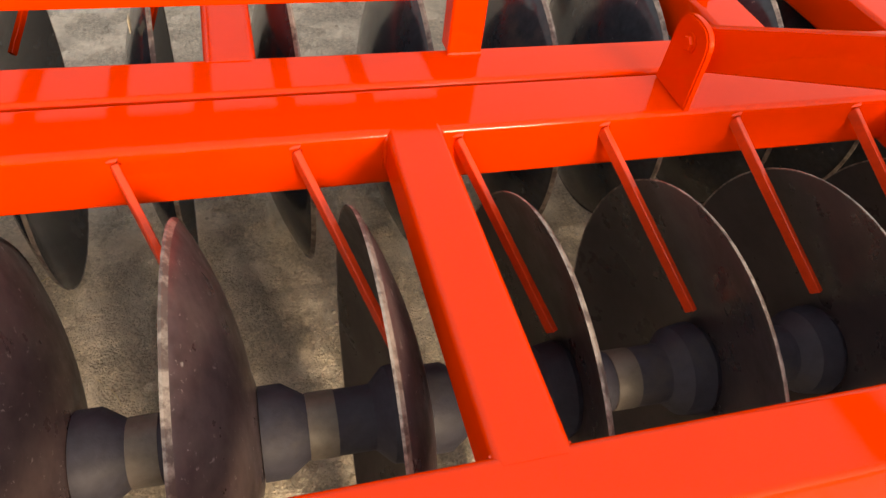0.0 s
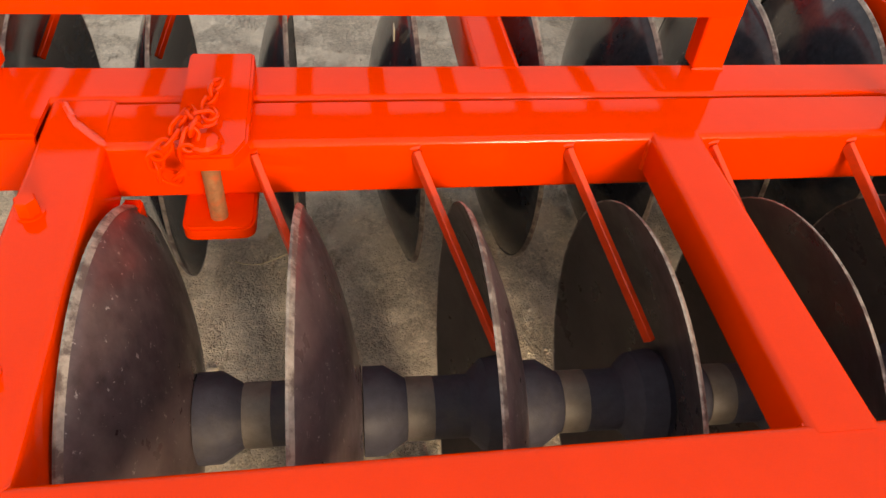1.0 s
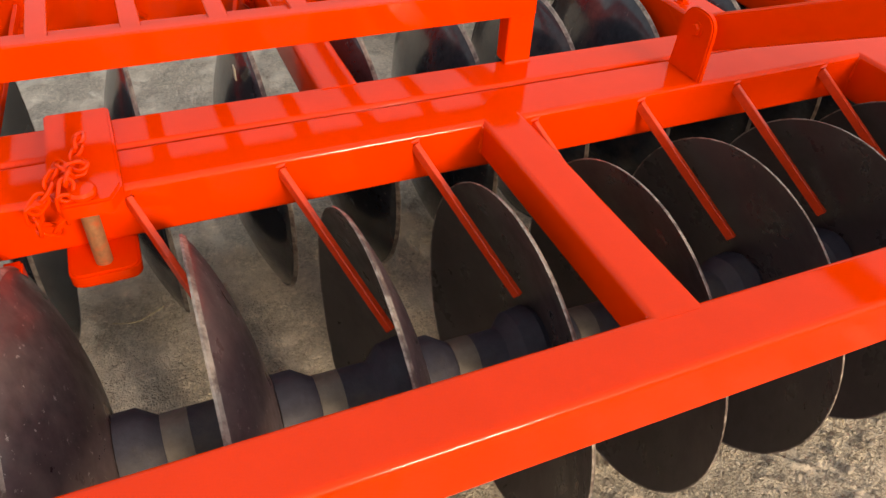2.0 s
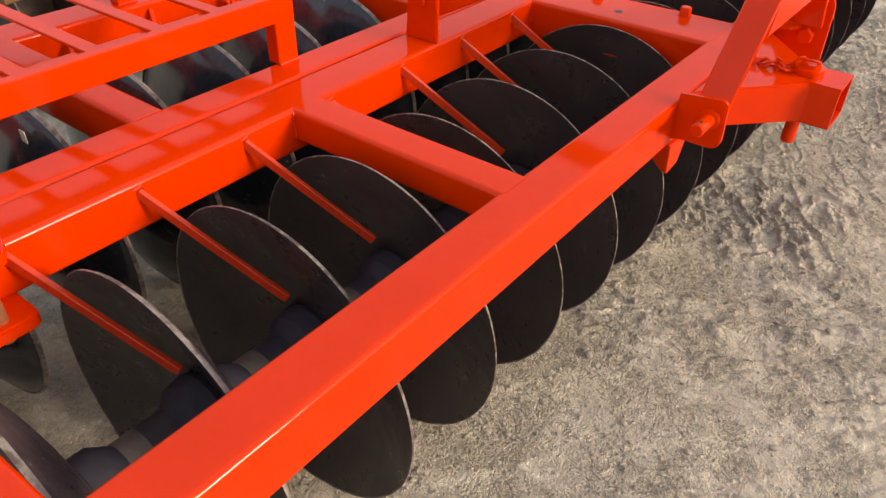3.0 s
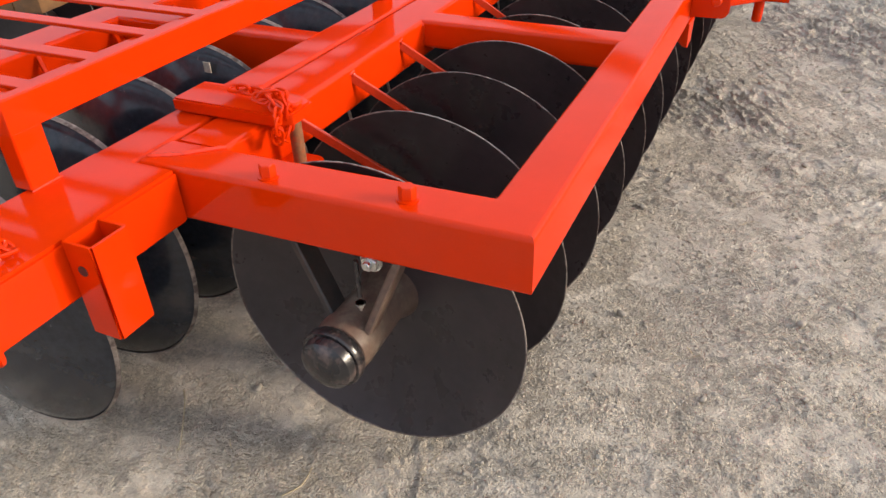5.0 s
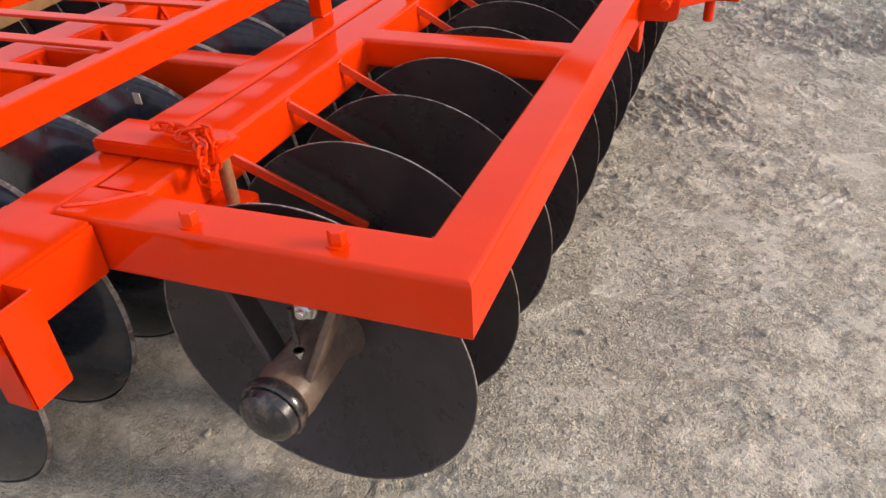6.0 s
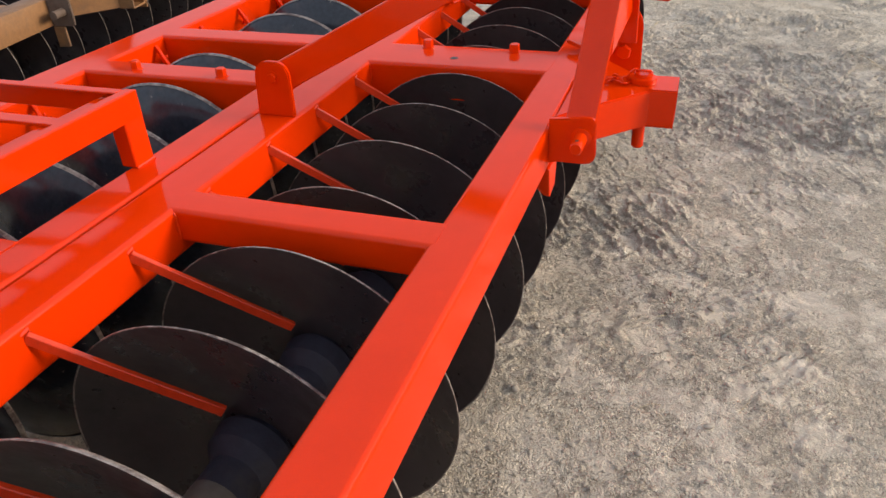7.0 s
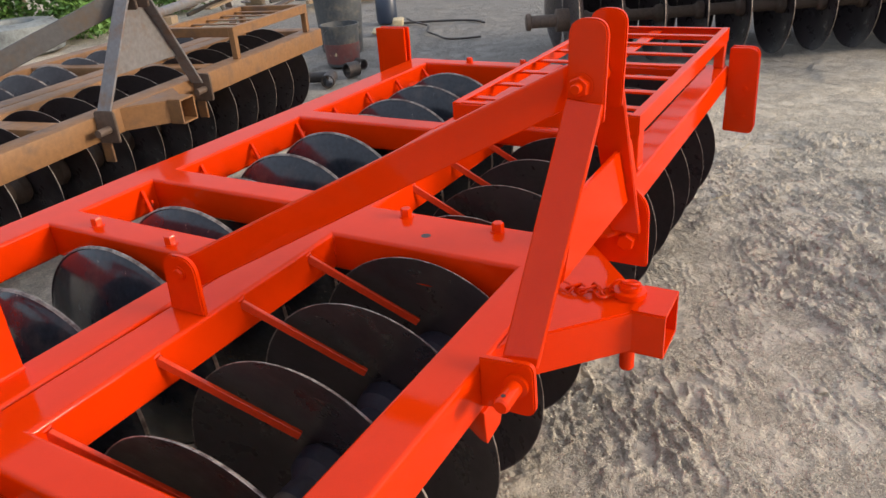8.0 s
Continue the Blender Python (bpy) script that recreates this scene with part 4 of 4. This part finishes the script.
# ---- crumbs, stones and straw on the ground ----
def scatter(name, count, region, size, mat, label, category, seed, flat=0.6):
    rng = np.random.default_rng(seed)
    base = bmesh.new()
    bmesh.ops.create_icosphere(base, subdivisions=1, radius=1.0)
    bv = np.array([v.co[:] for v in base.verts])
    bf = np.array([[v.index for v in f.verts] for f in base.faces])
    base.free()
    x0, x1, y0, y1 = region
    px, py = rng.uniform(x0, x1, count), rng.uniform(y0, y1, count)
    clump = value_noise(px * 1.1, py * 1.1, seed + 20)
    keep = clump > rng.uniform(0.1, 0.75, count)
    px, py = px[keep], py[keep]
    k = len(px)
    r = size[0] * (size[1] / size[0]) ** (rng.random(k) ** 4.5)
    pz = ground_height(px, py) + r * 0.15
    sc = rng.uniform(0.6, 1.25, (k, 3)) * r[:, None]
    sc[:, 2] *= flat
    lump = rng.uniform(0.75, 1.2, (k, len(bv), 1))
    v = bv[None] * lump * sc[:, None, :]
    a = rng.uniform(0, 6.28, k)
    ca, sa = np.cos(a)[:, None], np.sin(a)[:, None]
    vx = v[..., 0] * ca - v[..., 1] * sa + px[:, None]
    vy = v[..., 0] * sa + v[..., 1] * ca + py[:, None]
    vz = v[..., 2] + pz[:, None]
    co = np.stack([vx, vy, vz], -1).reshape(-1, 3)
    f = (bf[None] + (np.arange(k) * len(bv))[:, None, None]).reshape(-1, 3)
    me = bpy.data.meshes.new(name)
    me.from_pydata(co.tolist(), [], f.tolist())
    me.materials.append(mat)
    return tagged(new(name, me), label, category, kind="stuff")


scatter("soil_crumbs", 26000, (-1.0, 1.6, -1.1, 0.2), (0.0018, 0.006), STONE, "fine grit and crumbs of dry grey-brown soil", "soil crumbs", 9)
scatter("soil_crumbs", 36000, (-1.8, 4.6, -2.2, 0.25), (0.0016, 0.0085), STONE, "loose crumbs and clods of dry grey-brown soil", "soil crumbs", 5)
scatter("soil_crumbs", 7000, (-1.8, 3.2, 0.25, 2.2), (0.0018, 0.008), STONE, "fine crumbs of dry soil beneath the harrow", "soil crumbs", 6)


def straw_mesh(bm, p, turn, length, r, bend, rng):
    d, n = Vector((math.cos(turn), math.sin(turn), 0)), Vector((-math.sin(turn), math.cos(turn), 0))
    rings = []
    for i in range(7):
        u = i / 6 - 0.5
        q = Vector(p) + d * (u * length) + n * (bend * (u * u * 4 - 1) * length * 0.2) + Vector((0, 0, 0.003 + 0.004 * math.sin(6 * u + bend * 9)))
        rings.append([bm.verts.new(q + n * (math.cos(a) * r) + Vector((0, 0, math.sin(a) * r * 0.7))) for a in (0, 2.1, 4.2)])
    for a, b in zip(rings, rings[1:]):
        for j in range(3):
            bm.faces.new((a[j], a[(j + 1) % 3], b[(j + 1) % 3], b[j]))


rng = random.Random(12)
bm = bmesh.new()
for k in range(150):
    x, y = rng.uniform(-1.6, 4.4), rng.uniform(-1.6, 1.8)
    straw_mesh(bm, (x, y, float(ground_height(np.array([x]), np.array([y]))[0])), rng.uniform(0, 6.28), rng.uniform(0.02, 0.09), rng.uniform(0.0006, 0.0014), rng.uniform(-1, 1), rng)
tagged(part("straw_bits", bm, STRAW), "scattered bits of dry pale straw on the soil", "straw", kind="stuff")
for x, y, turn, length, bend in ((-0.71, 1.065, 0.15, 0.13, 0.6), (3.19, -0.02, -0.6, 0.15, 0.2), (3.54, -0.83, -0.35, 0.17, 0.3), (3.42, -1.2, -2.8, 0.25, -0.3), (-0.955, 0.84, 0.66, 0.2, 0.2), (-1.0, 0.48, -0.2, 0.09, 0.5),
                                  (4.1, 0.0, -0.24, 0.14, 0.1), (4.33, -0.17, 0.73, 0.18, 0.15), (3.96, -0.225, 0.46, 0.19, -0.2)):
    bm = bmesh.new()
    straw_mesh(bm, (x, y, float(ground_height(np.array([x]), np.array([y]))[0]) + 0.003), turn, length, 0.0024, bend, rng)
    tagged(part("straw_stalk", bm, STRAW), "single pale dry straw stalk lying on soil", "straw", "straw stalks")


for x, y, size, seed in ((-0.175, -0.03, 0.016, 1), (-0.041, -0.478, 0.015, 2), (0.41, 0.036, 0.013, 3), (0.42, -0.455, 0.012, 4), (-0.8, 0.73, 0.011, 5), (0.28, -0.3, 0.01, 6),
                         (-0.42, -0.28, 0.011, 7), (0.9, -0.445, 0.014, 8), (1.72, -0.58, 0.02, 9), (0.69, 0.04, 0.012, 10)):
    crng = random.Random(seed)
    bm = bmesh.new()
    bmesh.ops.create_icosphere(bm, subdivisions=2, radius=size)
    for v in bm.verts:
        v.co = Vector((v.co.x * 1.1, v.co.y * 0.75, v.co.z * 0.5)) * (1 + 0.22 * math.sin(190 * v.co.x + seed) * math.cos(170 * v.co.y) + crng.uniform(-0.1, 0.1))
    ob = part("clod", bm, STONE)
    ob.matrix_basis = Matrix.Translation((x, y, float(ground_height(np.array([x]), np.array([y]))[0]) + size * 0.35)) @ Matrix.Rotation(seed * 1.3, 4, "Z")
    tagged(ob, "single pale clod of dry soil on the ground", "clod", "clods of soil")


# ---- clutter of the yard ----
UP = Matrix.Rotation(-math.pi / 2, 4, "Y")


def pail(at, r, h, mat, label, name="pail", low=None):
    p = empty(name, label, "bucket", "", at)
    part("body", lathe([(0.0, 0), (0.0, r * 0.84), (h * 0.5, r * 0.92), (h * 0.5 + 0.001, r * 0.925)] + [(h, r), (h, r * 0.96), (0.02, r * 0.8), (0.02, 0)], 32, UP), mat, p)
    part("rim", lathe([(h - 0.03, r * 0.99), (h - 0.03, r * 1.04), (h + 0.004, r * 1.05), (h + 0.004, r * 0.97)], 32, UP, closed=True), DRUMM, p)
    if low:
        part("sleeve", lathe([(0.03, r * 0.85), (0.03, r * 0.875), (h * 0.56, r * 0.955), (h * 0.56, r * 0.93)], 32, UP, closed=True), low, p, "faded red printed sleeve")
        part("label_patch", box((-r * 0.9, -0.05, h * 0.28), (-r * 0.86, 0.03, h * 0.36), 0.002, 1), STRAW, p)
    bm = bmesh.new()
    pts = [(math.cos(a) * r * 1.03, math.sin(a) * r * 1.03 * 0.8, h * 0.95 - 0.1 * math.sin(a)) for a in [math.pi * i / 10 for i in range(11)]]
    for a, b in zip(pts, pts[1:]):
        bar(a, b, 0.005, 0.005, 0, bm)
    part("handle", bm, GREY, p)
    return p


pail((5.68, 4.12, 0.0), 0.19, 0.40, DRUMM, "dirty dark pail with a faded red sleeve on soil", low=BUCKET)
pail((6.35, 4.62, 0.0), 0.27, 0.66, DRUMM, "tall dented grey metal drum on the soil", "drum")
can = empty("gas_bottle", "dark blue bottle standing on the soil", "bottle", "", (8.1, 5.15, 0))
part("body", lathe([(0, 0), (0, 0.13), (0.05, 0.14), (0.3, 0.14), (0.38, 0.09), (0.4, 0.045), (0.5, 0.045), (0.5, 0)], 24, UP), BLUEP, can)
part("cap", lathe([(0.501, 0), (0.501, 0.05), (0.56, 0.05), (0.56, 0)], 20, UP), DARK, can)
for k, (x, y, turn, r, L) in enumerate(((4.75, 3.62, 0.5, 0.06, 0.22), (4.95, 3.78, 1.9, 0.05, 0.18), (5.15, 3.7, -0.4, 0.07, 0.12), (5.5, 3.75, 1.1, 0.05, 0.12))):
    ob = part("pipe_offcut", lathe([(0, r * 0.8), (0, r), (L, r), (L, r * 0.8)], 24, closed=True), DARK)
    ob.matrix_basis = Matrix.Translation((x, y, r)) @ Matrix.Rotation(turn, 4, "Z")
    tagged(ob, "short dark iron pipe offcut lying on the soil", "pipe", "pipe offcuts")


def hose(points, r, name, label, mat):
    cu = bpy.data.curves.new(name, "CURVE")
    cu.dimensions, cu.bevel_depth, cu.bevel_resolution = "3D", r, 3
    sp = cu.splines.new("NURBS")
    sp.points.add(len(points) - 1)
    for p, q in zip(sp.points, points):
        p.co = (*q, 1)
    sp.use_endpoint_u = True
    cu.materials.append(mat)
    return tagged(new(name, cu), label, "cable")


hose([(8.3, 4.95, 0.02), (8.0, 4.7, 0.02), (7.9, 4.3, 0.02), (7.4, 4.2, 0.02), (7.2, 3.8, 0.02), (6.9, 3.6, 0.02), (7.2, 3.3, 0.02)], 0.012, "cable", "thin black cable lying loosely on the soil", DARK)
hose([(7.9, 4.9, 0.02), (8.2, 4.4, 0.02), (8.4, 3.9, 0.02), (8.1, 3.7, 0.02)], 0.015, "cable", "thin black cable lying loosely on the soil", DARK)
ob = part("grinder_box", box((-0.12, -0.07, 0), (0.12, 0.07, 0.09), 0.02, 3), STRAW)
ob.matrix_basis = pose(7.9, 4.85, 0, 0, 0, 30)
tagged(ob, "small pale tool box lying on the soil", "box")

# long pipe, tyre, red box, posts and bushes beyond the ochre harrow
ob = part("steel_pipe", lathe([(0, 0.04), (0, 0.06), (5.0, 0.06), (5.0, 0.04)], 24, closed=True), GREY)
ob.matrix_basis = Matrix.Translation((5.9, 7.2, 0.4)) @ Matrix.Rotation(0.42, 4, "Z")
tagged(ob, "long pale grey steel pipe lying on timber", "pipe")
for x, y in ((6.3, 7.38), (9.6, 8.87)):
    ob = part("timber_block", box((-0.1, -0.15, 0), (0.1, 0.15, 0.34), 0.012, 2), PLANK)
    ob.matrix_basis = pose(x, y, 0, 0, 0, 24)
    tagged(ob, "old wooden block that carries a pipe", "timber", "timber blocks")
tyre = empty("tyre", "dusty grey old tyre lying on the soil", "tyre", "", (5.35, 9.15, 0))
part("tread", lathe([(0.0, 0.3), (0.0, 0.5), (0.04, 0.58), (0.2, 0.6), (0.36, 0.58), (0.4, 0.5), (0.4, 0.3), (0.36, 0.28), (0.04, 0.28)], 40, UP, closed=True), RUBBER, tyre)
ob = part("red_bin", box((-0.5, -0.35, 0), (0.5, 0.35, 1.1), 0.04, 3), REDM)
ob.matrix_basis = pose(5.6, 10.9, 0, 0, 0, 20)
tagged(ob, "faded red metal bin at the yard's edge", "bin")
for x, y in ((6.25, 10.6), (6.6, 10.8), (9.0, 10.3)):
    ob = part("fence_post", box((-0.06, -0.06, 0), (0.06, 0.06, 1.7), 0.01, 2), PLANK)
    ob.matrix_basis = pose(x, y, 0, 0, 0, 15)
    tagged(ob, "old brown wooden post at the yard's edge", "post", "fence posts")


def bush(at, w, h, count, seed):
    rng = random.Random(seed)
    b = empty("bush", "leafy green weeds growing at the yard's edge", "bush", "bushes", at)
    stems = bmesh.new()
    for k in range(9):
        a = rng.uniform(0, 6.28)
        bar((0.05 * math.cos(a), 0.05 * math.sin(a), 0), (w * 0.4 * math.cos(a) * rng.random(), w * 0.4 * math.sin(a) * rng.random(), h * rng.uniform(0.6, 0.95)), 0.012, 0.012, 0.002, stems)
    part("stem", stems, LEAF, b)
    v, f = [], []
    for k in range(count):
        a, u = rng.uniform(0, 6.28), rng.random()
        rr = w * 0.5 * math.sqrt(rng.random()) * (1 - 0.5 * u) * (0.8 + 0.3 * math.sin(3 * a + seed))
        p = Vector((rr * math.cos(a), rr * math.sin(a), h * (0.05 + 0.95 * u)))
        L, W = rng.uniform(0.05, 0.12), rng.uniform(0.02, 0.045)
        m = Euler((rng.uniform(-0.9, 0.9), rng.uniform(-0.9, 0.9), rng.uniform(0, 6.28))).to_matrix()
        q = [m @ Vector(c) + p for c in ((0, 0, 0), (L * 0.5, W, 0.012), (L, 0, 0), (L * 0.5, -W, 0.012))]
        i = len(v)
        v += [tuple(c) for c in q]
        f += [(i, i + 1, i + 2), (i, i + 2, i + 3)]
    me = bpy.data.meshes.new("leaves")
    me.from_pydata(v, [], f)
    me.materials.append(LEAF)
    ob = new("leaves", me)
    ob.parent = b
    return b


bush((6.4, 9.3, 0), 1.3, 1.2, 2600, 1)
bush((7.2, 9.7, 0), 1.2, 1.0, 1800, 2)
bush((8.6, 9.9, 0), 1.4, 1.1, 2000, 3)
bush((5.9, 10.1, 0), 1.2, 1.3, 1800, 4)
bush((4.6, 10.4, 0), 1.4, 1.2, 1500, 5)


# scrap iron and boards heaped at the far side
def scrap_heap(at, seed, label):
    rng = random.Random(seed)
    heap = empty("scrap_heap", label, "scrap", "scrap heaps", at, rng.uniform(0, 60))
    for k in range(9):
        x, y, z = rng.uniform(-0.8, 0.8), rng.uniform(-0.4, 0.4), 0.03 + 0.05 * k
        L, a, tip = rng.uniform(0.6, 1.5), rng.uniform(-0.5, 0.5), rng.uniform(-0.12, 0.12)
        d = Vector((math.cos(a), math.sin(a), tip)) * L * 0.5
        p = Vector((x, y, z + abs(tip) * L * 0.5))
        part("board" if k % 3 else "iron_bar", bar(p - d, p + d, rng.uniform(0.08, 0.22) if k % 3 else 0.05, 0.03 if k % 3 else 0.05, 0.004), (PLANK, BROWN, GREY, DARK)[k % 4], heap)
    part("sheet", box((-0.45, -0.3, 0.0), (0.45, 0.3, 0.035), 0.006, 1, m=pose(0.1, 0.0, 0.48, 12, -8, 20)), BROWN, heap, "rusty brown sheet")
    return heap


scrap_heap((9.3, 7.4, 0), 3, "heap of old boards and rusty iron on soil")
scrap_heap((10.6, 7.0, 0), 4, "heap of old boards and rusty iron on soil")
scrap_heap((8.5, 8.3, 0), 5, "heap of old boards and rusty iron on soil")
rng = random.Random(31)
bm = bmesh.new()
bmesh.ops.create_icosphere(bm, subdivisions=3, radius=0.16)
for v in bm.verts:
    r = 1 + 0.25 * math.sin(5 * v.co.x / 0.16 + 2) * math.cos(4 * v.co.y / 0.16) + rng.uniform(-0.08, 0.08)
    v.co = Vector((v.co.x * r, v.co.y * r * 0.7, max(0.0, v.co.z * 0.28 * r + 0.03)))
ob = part("rag", bm, STRAW)
ob.matrix_basis = pose(7.35, 4.75, 0, 0, 0, 25)
tagged(ob, "crumpled pale rag lying on the soil", "rag")
